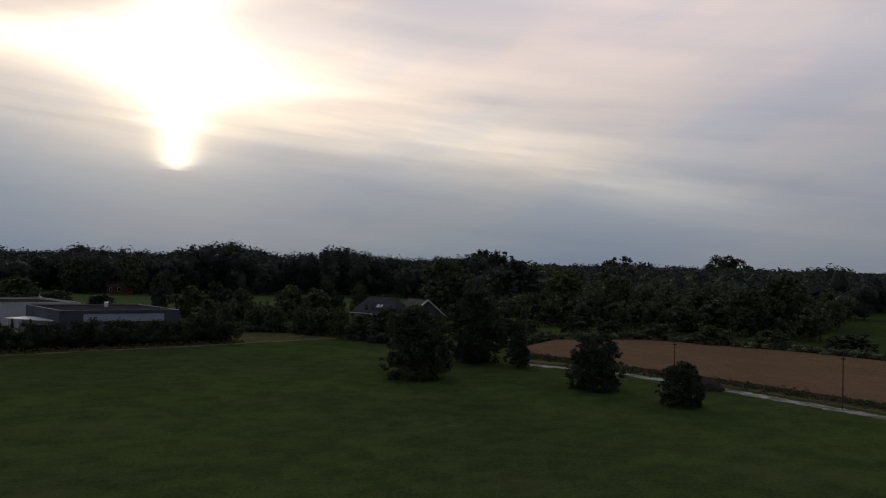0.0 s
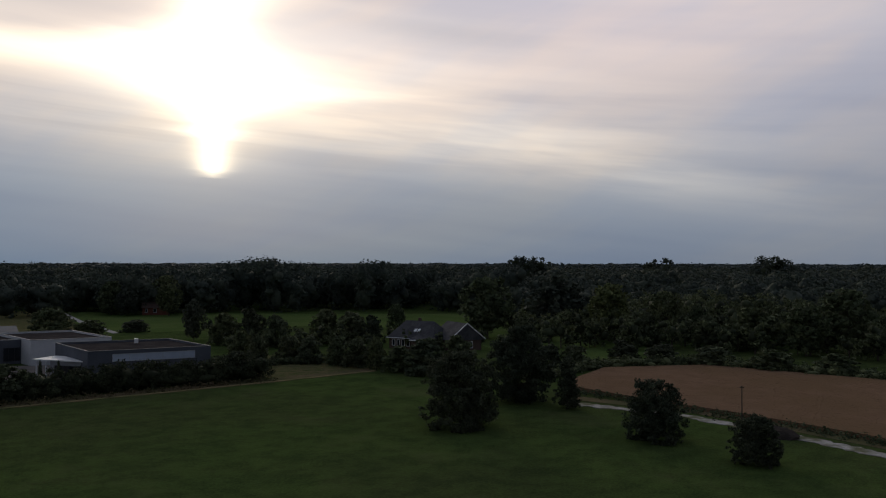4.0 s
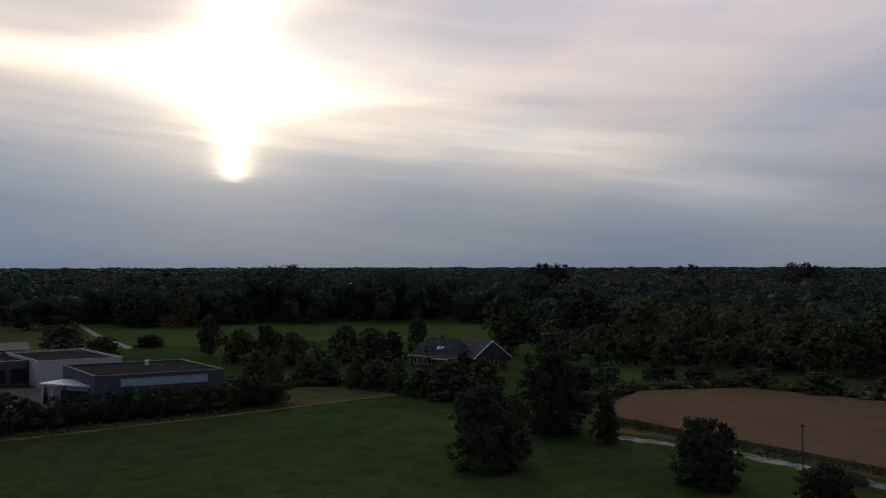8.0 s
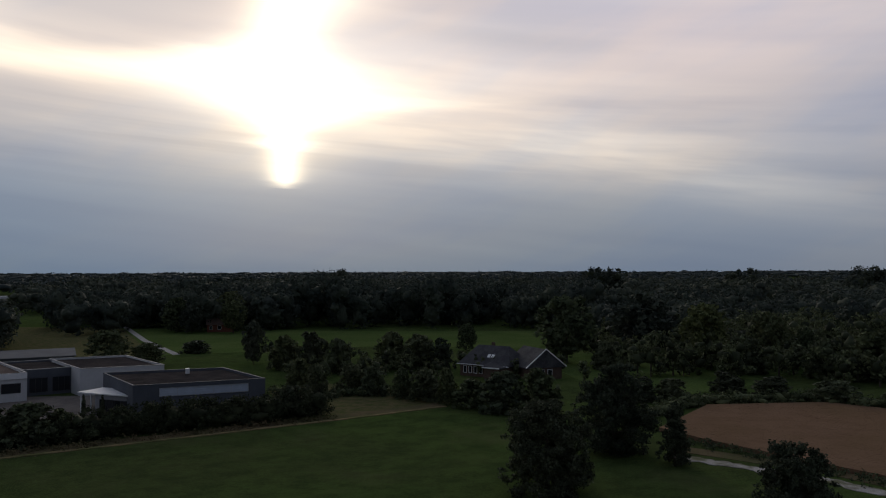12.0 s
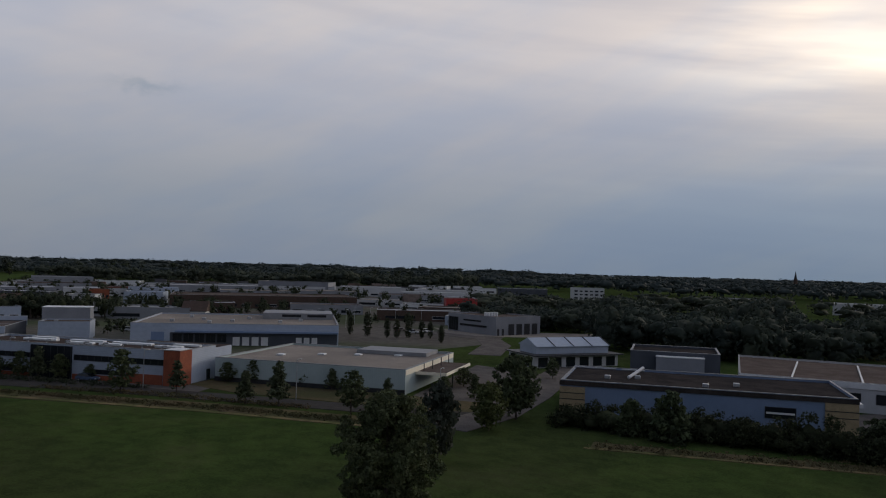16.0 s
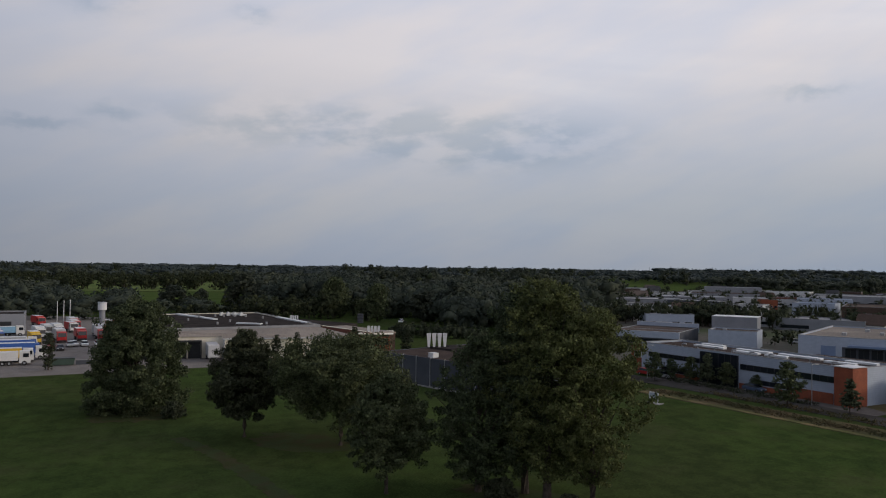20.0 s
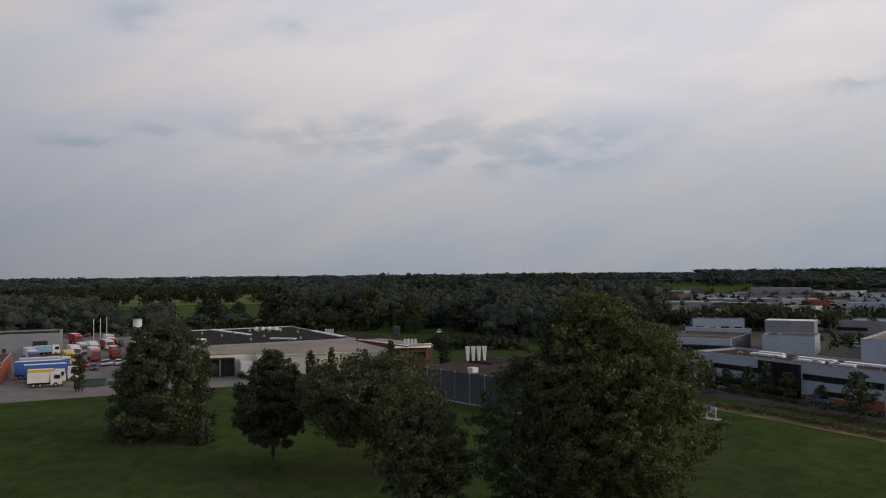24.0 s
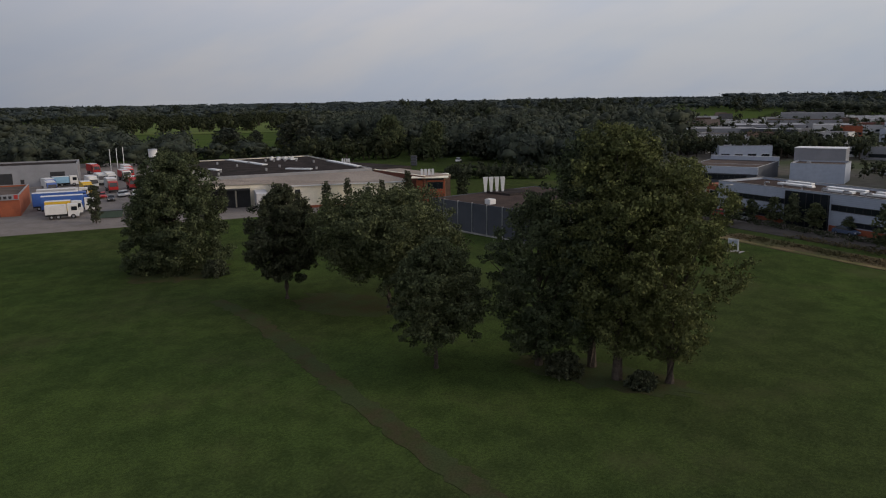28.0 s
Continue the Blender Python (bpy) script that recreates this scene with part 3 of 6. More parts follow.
def make_tree(name, label, h, w, zb, seed, leaf, n=2400, size=0.45, shape="round", r=None, blobs=22, category="tree", group="", limbs=3, core=0.62):
    ob = thing(name, label, category, pose(0, 0, 0), group)
    bl = crown_blobs(h, w, zb, seed, shape, blobs, core, {"poplar": (0.68, 1.20), "columnar_tree": (0.94, 1.02)}.get(name, (0.93, 1.05)))
    r = r or max(0.05, h * 0.018)
    part("trunk", trunk_bm(h, r, seed), M_bark, ob, "grey-brown bark")
    for bm in limb_bms(h, zb, r, bl, seed, limbs):
        part("limb", bm, M_bark, ob)
    part("crown", quads_mesh("crown", leaves(bl, n, size, seed, clumps=9), leaf), leaf, ob)
    return ob


def place(proto, x, y, h, w, ph, pw, turn, label="", group=""):
    ob = copy_thing(proto, pose(x, y, 0, 0, 0, turn) @ Matrix.Diagonal((w / pw, w / pw, h / ph, 1)))
    return tagged(ob, label, "", group)


def drop(ob):
    for o in (*ob.children_recursive, ob):
        bpy.data.objects.remove(o)


# ---------------------------------------------------------------- ground
CX, CY = -5.0, 25.0


def polar(az, r):
    return CX - math.sin(radians(az)) * r, CY + math.cos(radians(az)) * r


def build_ground():
    bm = bmesh.new()
    rings = []
    for r in (60, 150, 320, 700, 1500, 3000, 4850):
        rings.append([bm.verts.new((-40 + r * math.cos(k * math.pi / 32), 40 + r * math.sin(k * math.pi / 32), 0.0)) for k in range(64)])
    bm.faces.new(rings[0])
    for a, b in zip(rings, rings[1:]):
        for k in range(64):
            bm.faces.new((a[k], b[k], b[(k + 1) % 64], a[(k + 1) % 64]))
    ob = new("ground", as_mesh("ground", bm, M_grass))
    return tagged(ob, "mown green grass field reaching to the woods", "ground", kind="structure")


def ragged(path, w, seed):
    """A band along a path with uneven, wandering edges."""
    rng = random.Random(seed)
    left, right = [], []
    for a, b in zip(path, path[1:]):
        a, b = Vector(a), Vector(b)
        e = Vector((-(b - a).y, (b - a).x)).normalized()
        k = max(3, int((b - a).length / 0.7))
        for i in range(k):
            p = a + (b - a) * i / k
            left.append(tuple(p + e * w * rng.uniform(0.32, 0.62)))
            right.append(tuple(p - e * w * rng.uniform(0.32, 0.62)))
    return left + right[::-1]


M_track = surface("broken_concrete", (0.32, 0.31, 0.30), (0.22, 0.21, 0.20), 0.5, 0.9, bump=0.3, fine=12, spec=0.05, c=(0.10, 0.10, 0.06), cscale=0.35)
build_ground()
sheet("grass_verge", strip([(-160.5, 3), (-149, 21), (-136, 41), (-119.5, 62), (-113, 77)], 7), 0.05, M_rough, "dry weedy verge between field and road", "verge")
sheet("road", strip([(-190, -28), (-173, 2), (-158, 26), (-143, 47), (-128, 67), (-119, 80)], 6.5), 0.07, M_asphalt, "grey asphalt road along the field", "road")
sheet("side_road", strip([(-112, 72), (-120, 84), (-135, 98), (-160, 118), (-200, 150)], 7.5), 0.09, M_paving, "worn paved side road between the halls", "road")
sheet("office_forecourt", [(-181, 2), (-176, -2), (-150, 39), (-163, 47), (-185, 20)], 0.05, M_paving, "paved forecourt of the long office", "forecourt")
sheet("hedge_verge", strip([(-97, 87.5), (-75, 116), (-56, 131.5), (-38, 146.5), (-22, 161)], 3.6), 0.06, M_rough, "strip of tall dry grass along the hedge", "verge")
sheet("dry_edge", strip([(-158, 2.5), (-146.5, 20), (-133.5, 39), (-117.5, 59.5), (-111, 71.5)], 1.2), 0.08, M_dry, "thin line of dry straw-coloured grass at the field edge", "verge")
sheet("field_margin", strip([(-95.8, 85.5), (-73.5, 114.6), (-54.5, 130.2), (-36.6, 145.2), (-21, 159.4)], 0.9), 0.09, M_dry, "thin line of dry grass at the field margin", "verge")
sheet("rough_plot", [(-46, 150), (-36, 149), (-20, 163), (-30, 176), (-50, 184), (-58, 172)], 0.04, M_soil_bank, "rough grassy plot beside the hedge", "verge")
sheet("hall_yard", [(-96, -122), (-143, -88.5), (-152, -80), (-200, -110), (-250, -180), (-230, -260), (-150, -260), (-90, -170)], 0.05, M_yard, "worn paved lorry yard with dusty edges", "yard")
sheet("yard_in_court", [(-108, 128), (-88, 132), (-74, 137), (-84, 165), (-104, 160)], 0.05, M_paving, "paved court between low white buildings", "yard")
sheet("meadow", [(-215, 240), (-150, 222), (-108, 232), (-60, 262), (-6, 262), (2, 330), (-60, 322), (-160, 326), (-182, 340), (-235, 330)], 0.04, M_meadow, "pale green meadow before the wood", "meadow")
sheet("dry_meadow", [(-215, 240), (-150, 222), (-112, 231), (-143, 275), (-181, 331), (-235, 330)], 0.06, M_soil_bank, "paler dry meadow beside the lane", "meadow")
sheet("lane", strip([(-196, 352), (-178, 330), (-140, 275), (-108, 234)], 2.1), 0.08, M_concrete, "narrow pale lane across the meadow", "road")
sheet("near_meadow", [(10, 172), (24, 178), (44, 196), (34, 232), (8, 236), (-2, 214)], 0.04, M_meadow, "grass clearing behind the grain field", "meadow")
sheet("far_meadow", [polar(a, r) for a, r in ((128, 640), (134, 640), (141, 660), (145, 720), (145, 980), (136, 990), (128, 960))], 0.3, M_meadow2, "bright yellow-green pasture with rows of trees", "meadow")
sheet("mid_meadow", [polar(a, r) for a, r in ((127, 400), (134, 400), (142, 420), (141, 640), (134, 620), (128, 620))], 0.2, M_meadow, "green field behind the lorry yard", "meadow")
sheet("horizon_field", [(-800, -90), (-860, -220), (-1250, -340), (-1180, -100)], 0.4, M_meadow, "pale field before the far wood", "meadow")
sheet("concrete_track", ragged([(12, 127), (20, 122), (28, 117), (34, 110), (42, 99), (52, 84), (66, 62)], 2.5, 32), 0.06, M_track, "pale concrete farm track beside the grain", "track")
sheet("track_verge", strip([(14, 131), (22, 126), (30, 121), (37, 113), (46, 101), (57, 85), (70, 62)], 3.2), 0.05, M_rough, "weedy strip between track and grain", "verge")
sheet("worn_path", ragged([(-88, -44), (-84, -34), (-77, -22), (-71, -12), (-66, -3), (-61, 6), (-54, 20)], 2.2, 31), 0.03, M_dirt, "bare brown tyre track worn into the grass", "track")
sheet("warehouse_apron", [(-140.5, 77), (-124, 83), (-137, 97), (-161, 116), (-180, 107)], 0.045, M_paving, "paved apron beside the warehouse", "yard")
sheet("rough_verge", [(-164, 37), (-149, 47), (-139, 59), (-128, 72), (-121, 81), (-129, 88), (-140, 76), (-167, 46)], 0.06, M_rough, "rough brown grass before the warehouse", "verge")


def bare_patch(x, y, rx, ry, turn, seed, label):
    rng = random.Random(seed)
    pts = []
    for k in range(36):
        a = k * math.pi / 18
        q = rng.uniform(0.75, 1.1)
        pts.append((x + math.cos(a + turn) * rx * q, y + math.sin(a + turn) * ry * q))
    sheet("bare_patch", pts, 0.02, M_dirt, label, "ground")


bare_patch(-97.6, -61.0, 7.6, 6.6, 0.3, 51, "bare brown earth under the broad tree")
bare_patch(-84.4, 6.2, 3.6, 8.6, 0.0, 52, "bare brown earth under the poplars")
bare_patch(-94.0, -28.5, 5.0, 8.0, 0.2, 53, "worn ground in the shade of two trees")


def build_grain():
    pts = [(13, 142), (18, 135), (28, 124), (36, 116), (45, 105), (60, 84), (76, 60), (110, 90), (95, 120), (70, 150), (45, 168), (24, 163)]
    ob = thing("grain_field", "ripe brown grain field with a weedy edge", "field", pose(0, 0, 0), kind="structure")
    part("standing_crop", prism(pts, -0.1, 0.62), M_wheat, ob)
    rng = np.random.default_rng(5)
    p = np.column_stack([rng.uniform(10, 112, 60000), rng.uniform(58, 170, 60000)])
    inside = np.zeros(len(p), bool)
    for (x0, y0), (x1, y1) in zip(pts, pts[1:] + pts[:1]):
        hit = ((y0 > p[:, 1]) != (y1 > p[:, 1])) & (p[:, 0] < (x1 - x0) * (p[:, 1] - y0) / (y1 - y0 + 1e-9) + x0)
        inside ^= hit
    p = p[inside]
    n = len(p)
    a = rng.uniform(0, math.pi, n)
    lean = rng.normal(size=(n, 2)) * 0.05
    s, z = rng.uniform(0.05, 0.11, n), rng.uniform(0.622, 0.642, n)
    dx, dy = np.cos(a) * s, np.sin(a) * s
    o = np.zeros(n)
    co = np.stack([np.stack([p[:, 0] - dx, p[:, 1] - dy, o + 0.4], 1), np.stack([p[:, 0] + dx, p[:, 1] + dy, o + 0.4], 1),
                   np.stack([p[:, 0] + dx * 1.3 + lean[:, 0], p[:, 1] + dy * 1.3 + lean[:, 1], z], 1), np.stack([p[:, 0] - dx * 1.3 + lean[:, 0], p[:, 1] - dy * 1.3 + lean[:, 1], z], 1)], 1)
    tagged(part("ears", quads_mesh("ears", co, M_wheat), M_wheat, ob), kind="stuff")


build_grain()

# ---------------------------------------------------------------- woods

def lumps_mesh(name, blobs, seed, material, fine=1):
    """Lumpy rounded masses of foliage, one for each row of centre and radii, as one mesh."""
    bm = bmesh.new()
    bmesh.ops.create_icosphere(bm, subdivisions=fine, radius=0.66)
    base = np.array([v.co for v in bm.verts])
    tri = np.array([[v.index for v in f.verts] for f in bm.faces], dtype=np.int32)
    bm.free()
    rng = np.random.default_rng(seed)
    n, k = len(blobs), len(base)
    turn = rng.uniform(0, 6.28, n)
    x = base[None, :, 0] * np.cos(turn)[:, None] - base[None, :, 1] * np.sin(turn)[:, None]
    y = base[None, :, 0] * np.sin(turn)[:, None] + base[None, :, 1] * np.cos(turn)[:, None]
    p = np.stack([x, y, np.repeat(base[None, :, 2], n, 0)], -1) * rng.uniform(0.58, 1.22, (n, k, 1))
    co = blobs[:, None, :3] + p * blobs[:, None, 3:6]
    faces = (tri[None] + (np.arange(n, dtype=np.int32) * k)[:, None, None]).reshape(-1)
    me = bpy.data.meshes.new(name)
    me.vertices.add(n * k)
    me.loops.add(len(faces))
    me.polygons.add(len(faces) // 3)
    me.vertices.foreach_set("co", co.reshape(-1).astype(np.float32))
    me.loops.foreach_set("vertex_index", faces)
    me.polygons.foreach_set("loop_start", np.arange(0, len(faces), 3, dtype=np.int32))
    me.polygons.foreach_set("loop_total", np.full(len(faces) // 3, 3, dtype=np.int32))
    me.materials.append(material)
    me.update(calc_edges=True)
    return me


def wood(name, label, regions, seed, per, leaf, material, clearings=9.0, spread=(0.6, 0.8, 0.66, 0.5)):
    """Trees over rings of azimuth and distance: (az0, az1, r0, r1, spacing, lowest, tallest)."""
    rng = np.random.default_rng(seed)
    rows = []
    for az0, az1, r0, r1, gap, h0, h1 in regions:
        n = int(abs(az1 - az0) / 360 * math.pi * (r1 * r1 - r0 * r0) / (gap * gap))
        az = np.radians(rng.uniform(az0, az1, n))
        r = np.sqrt(rng.uniform(r0 * r0, r1 * r1, n))
        h = rng.uniform(h0, h1, n) * (1 + 0.12 * np.sin(az * 37 + r * 0.01))
        w = gap * rng.uniform(0.80, 1.30, n)
        rows.append(np.column_stack([CX - np.sin(az) * r, CY + np.cos(az) * r, h, w]))
    t = np.concatenate(rows)
    # rises and dips in the canopy, and open glades
    swell = np.array([noise.noise(Vector((x * 0.012, y * 0.012, 3.3))) for x, y, _, _ in t])
    glade = np.array([noise.noise(Vector((x * 0.0042, y * 0.0042, 8.1))) for x, y, _, _ in t])
    t[:, 2] *= 1 + 0.34 * swell
    t = t[glade < clearings]
    lobes = len(spread)
    blobs = []
    for j in range(lobes):
        a = rng.uniform(0, 6.28, len(t))
        o = t[:, 3] * rng.uniform(0.16, 0.46, len(t)) * (j > 0)
        br = t[:, 3] * ((0.46 if j == 0 else 0.30) + 0.06 * rng.random(len(t)))
        zz = t[:, 2] * spread[j]
        zr = np.minimum(t[:, 2] * (0.36 if j == 0 else 0.25), br * 1.25)
        zz = np.where(j == 0, t[:, 2] - zr, np.minimum(zz, t[:, 2] - zr * 0.9))
        blobs.append(np.column_stack([t[:, 0] + np.cos(a) * o, t[:, 1] + np.sin(a) * o, zz, br, br, zr]))
    # a lower skirt under each crown, down to the ground
    if per > 20:
        blobs.append(np.column_stack([t[:, 0], t[:, 1], t[:, 2] * 0.30, t[:, 3] * 0.42, t[:, 3] * 0.42, t[:, 2] * 0.34]))
    b = np.concatenate(blobs)
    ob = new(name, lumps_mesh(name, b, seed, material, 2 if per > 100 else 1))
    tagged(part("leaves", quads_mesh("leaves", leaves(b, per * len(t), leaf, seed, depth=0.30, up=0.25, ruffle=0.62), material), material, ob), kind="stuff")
    return tagged(ob, label, "wood", kind="stuff")


wood("near_wood", "dense dark deciduous wood behind the meadow",
     [(-4, 34, 316, 420, 10, 14, 19), (-32, -4, 262, 400, 11, 10, 16), (37, 57, 226, 290, 11, 9, 13), (37, 57, 290, 330, 11, 8, 11), (57, 66, 300, 360, 11, 8, 11),
      (103.5, 114, 262, 318, 10, 9, 14), (103, 119, 318, 430, 11, 12, 17), (119, 127.5, 362, 470, 12, 11, 16), (136, 157, 330, 395, 11, 8, 12), (130, 136, 345, 368, 11, 4.5, 7.5)], 11, 380, 0.62, M_wood, 9.0, (0.6, 0.82, 0.70, 0.58, 0.44))
wood("middle_wood", "dark wooded country with close crowns",
     [(-40, 36, 420, 800, 14, 11, 16), (36, 66, 420, 540, 20, 7, 11), (102, 128, 470, 820, 15, 11, 16),
      (141, 160, 420, 640, 17, 8, 12), (128, 160, 1000, 1100, 15, 10, 15), (66, 96, 860, 1000, 18, 12, 17)], 12, 80, 1.05, M_wood, 0.22, (0.6, 0.78, 0.64))
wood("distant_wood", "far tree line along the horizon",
     [(-50, 66, 800, 1600, 26, 11, 15), (66, 96, 1000, 1600, 26, 12, 16), (96, 104, 1150, 1600, 26, 12, 16), (104, 170, 1000, 1600, 27, 11, 15), (170, 310, 500, 1200, 90, 14, 20)], 13, 20, 2.2, M_farwood_hazed, 0.16, (0.6, 0.7))
wood("horizon_wood", "distant wooded skyline, haze blue put into its leaf colour",
     [(-60, 170, 1600, 3000, 55, 10, 15), (-60, 170, 3000, 4700, 80, 9, 16), (62, 100, 3600, 4600, 70, 20, 28)], 14, 4, 4.0, M_farwood_hazed, 0.25, (0.6,))


# ---------------------------------------------------------------- trees and shrubs
T_round = [make_tree("tree", "dark green broadleaf tree with a full crown", 10, 8, 1.6, 40 + i, (M_leaf, M_wood, M_leaf2)[i % 3], 3600, 0.34, ("round", "oval", "round", "dome")[i]) for i in range(4)]
T_shrub = [make_tree("shrub", "dense dark green shrub reaching the ground", 6, 6, 0.1, 60 + i, (M_leaf, M_leaf3, M_leaf4)[i % 3], 2600, 0.30, "bush", blobs=14, category="shrub") for i in range(3)]
T_young = [make_tree("street_tree", "young street tree with a thin ragged crown", 7, 4.4, 1.5, 80 + i, (M_leaf, M_leaf4, M_leaf)[i], 1700, 0.22, "cone" if i == 1 else "oval", r=0.11, blobs=13, group="young trees along the road") for i in range(3)]
T_cyp = make_tree("columnar_tree", "slim dark columnar tree beside the hall", 7, 2.4, 0.5, 95, M_leaf3, 4200, 0.12, "column", r=0.10, blobs=14, group="columnar trees by the hall")


def plant(rows, protos, ph, pw, seed, label="", group=""):
    rng = random.Random(seed)
    for x, y, h, w in rows:
        place(rng.choice(protos), x, y, h, w, ph, pw, rng.uniform(0, 360), label, group)


plant([(-138, 306, 11, 9), (-122, 308, 12, 10), (-129, 322, 15, 13), (-147, 312, 13, 11), (-77.4, 214.2, 11.0, 6.3), (-109.4, 201.1, 9.1, 10.6), (-101.4, 205.1, 6.0, 9.0), (1.6, 225.1, 16.4, 15.5), (34.6, 220.2, 15.0, 11.7), (24.0, 252.6, 16.9, 18.5),
       (49.9, 220.1, 13.0, 9.7), (73.9, 189.0, 11.3, 10.7), (85.9, 194.7, 14.5, 12.7), (-26.9, 252.6, 7.8, 6.0), (57.6, 218.3, 9.9, 5.2)], T_round, 10, 8, 1)
plant([(-66.0, 205.0, 7.8, 8.5), (-57.8, 201.3, 8.8, 8.2), (-51.2, 199.5, 8.0, 6.7), (-104.6, 238.9, 3.5, 8.7), (-40.8, 210.2, 8.4, 9.8), (-34.5, 213.3, 7.9, 9.9),
       (-28.8, 211.7, 6.8, 6.3), (10.8, 213.0, 6.7, 7.0), (29.4, 223.4, 5.7, 5.9), (41.0, 209.7, 8.7, 9.8), (55.4, 201.0, 8.5, 8.2), (66.9, 203.1, 9.7, 15.5)], T_shrub, 6, 6, 2)
plant([(-95.6, 99.2, 6.8, 6.0), (-101, 96.5, 5.0, 4.6), (-80, 121.5, 5.2, 8.0), (-74, 122.5, 5.8, 8.6), (-72, 126.5, 4.2, 5.0), (-45, 147, 4.8, 5.4), (-51.1, 170.6, 6.4, 5.7), (-45.8, 164.4, 6.4, 4.4), (-41.3, 172.7, 5.5, 6.3), (-36.2, 169.9, 5.4, 5.6), (-30.2, 167.3, 5.3, 4.4), (-25.6, 164.5, 5.9, 6.4),
       (-21.1, 161.8, 6.1, 4.2), (-16.3, 159.1, 4.7, 7.1), (-10.6, 155.4, 6.8, 8.9), (-4.9, 153.9, 7.2, 7.8), (13.7, 169.0, 4.0, 6.5), (19.0, 168.5, 4.2, 6.5),
       (29.8, 174.4, 4.4, 6.9), (37.5, 173.1, 3.9, 8.0), (47.3, 170.8, 3.9, 9.2), (56.8, 163.8, 4.0, 10.1), (67.3, 159.1, 3.8, 9.0), (80, 152, 4, 10)], T_shrub, 6, 6, 3)
plant([(-172.9, 2.1, 5.8, 4.2), (-176.0, -3.5, 4.6, 3.6), (-177.6, 4.6, 4.2, 3.2), (-176.0, 8.6, 5.0, 3.8), (-172.8, 12.3, 6.2, 4.6), (-170.7, 16.2, 4.9, 4.0), (-169.0, 21.5, 3.2, 2.8), (-153.8, 27.3, 7.4, 5.1), (-151.9, 36.5, 5.6, 4.2), (-162.5, 46.3, 3.8, 3.6),
       (-137.8, 46.7, 5.4, 4.0), (-160.2, 51.1, 4.5, 3.4), (-134.8, 51.7, 7.2, 5.0), (-154.5, 60.0, 3.0, 3.2), (-149.2, 63.8, 4.0, 3.6), (-125.4, 61.4, 6.8, 5.4), (-138.1, 71.4, 3.6, 3.2),
       (-137.3, 81.7, 3.7, 3.4), (-134.8, 86.6, 4.4, 3.6), (-155.0, 113.9, 4.6, 3.6), (-148.2, 90.2, 3.7, 4.3)], T_young, 7, 4.4, 4)
plant([(-109.2, 77.8, 6.8, 5.6), (-115.7, 85.4, 9.6, 7.6), (-94.5, 64.2, 9.4, 5.4), (-292, -244, 11.6, 16), (-308, -164, 16, 14.7), (-314, -144, 14, 12), (-293, -203, 18, 17.7),
       (-293, -111, 12.6, 13), (-296, -99, 16.6, 13), (-283, -127, 15.0, 10.0), (-292, -153, 16.9, 12.0), (-286, -136, 8.5, 6.6), (-298, -236, 7.7, 5.4), (-292, -205, 7.3, 6.1), (-291, -189, 7.5, 5.4), (-330, -262, 9, 8), (-304, -222, 8, 6)], T_round, 10, 8, 5)
plant([(-122.6, -113.0, 7.6, 2.9), (-144.4, -99.4, 6.4, 2.5), (-159.8, -82.9, 6.0, 2.5), (-163.1, -79.4, 6.5, 2.1), (-168.4, -73.7, 5.8, 2.0), (-172.5, -69.3, 7.6, 2.5), (-184, -61.0, 7.4, 3.2),
       (-251, 106, 6.4, 2.5), (-250, 109, 6.1, 2.5), (-250, 113, 5.8, 2.5), (-248, 117, 5.9, 2.5), (-248, 120, 5.6, 2.2), (-257, 101, 8.0, 3.2), (-264, 97, 6.4, 2.6), (-240, 121, 5.0, 2.0), (-233, 118, 5.2, 2.0)], [T_cyp], 7, 2.4, 6)
for p in (*T_round, *T_shrub, *T_young, T_cyp):
    drop(p)


def lone(name, label, x, y, h, w, zb, seed, leaf, n, size, shape="round", r=None, blobs=24, group=""):
    ob = make_tree(name, label, h, w, zb, seed, leaf, int(n * 1.5), size * 0.80, shape, r, blobs, "shrub" if "shrub" in name else "tree", group, 4 if "shrub" in name else 12, 0.40 if name == "poplar" else 0.58)
    ob.matrix_basis = pose(x, y, 0)
    return ob


# against the sun: the shade of the near side is put into M_leaf3
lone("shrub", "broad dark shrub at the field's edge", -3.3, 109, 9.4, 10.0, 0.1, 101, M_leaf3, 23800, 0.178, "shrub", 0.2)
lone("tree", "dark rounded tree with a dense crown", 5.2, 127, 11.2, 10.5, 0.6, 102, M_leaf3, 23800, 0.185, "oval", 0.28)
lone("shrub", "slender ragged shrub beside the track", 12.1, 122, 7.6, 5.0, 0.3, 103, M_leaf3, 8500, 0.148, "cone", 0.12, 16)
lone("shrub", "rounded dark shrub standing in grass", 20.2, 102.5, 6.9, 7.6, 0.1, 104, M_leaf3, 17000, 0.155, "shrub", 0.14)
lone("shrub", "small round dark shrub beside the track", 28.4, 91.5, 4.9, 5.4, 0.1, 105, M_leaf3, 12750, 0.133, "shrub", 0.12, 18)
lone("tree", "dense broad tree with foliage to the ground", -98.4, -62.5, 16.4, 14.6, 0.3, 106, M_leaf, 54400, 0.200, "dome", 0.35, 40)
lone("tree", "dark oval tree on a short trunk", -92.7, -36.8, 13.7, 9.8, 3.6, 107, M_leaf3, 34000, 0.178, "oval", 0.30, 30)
lone("tree", "broad spreading tree with olive leaves", -94.7, -23.1, 13.0, 17.5, 5.2, 108, M_leaf, 52000, 0.18, "round", 0.32, 38)
lone("tree", "small round tree on a thin trunk", -79.2, -7.7, 11.6, 9.2, 3.4, 109, M_leaf, 34000, 0.148, "oval", 0.22, 30)
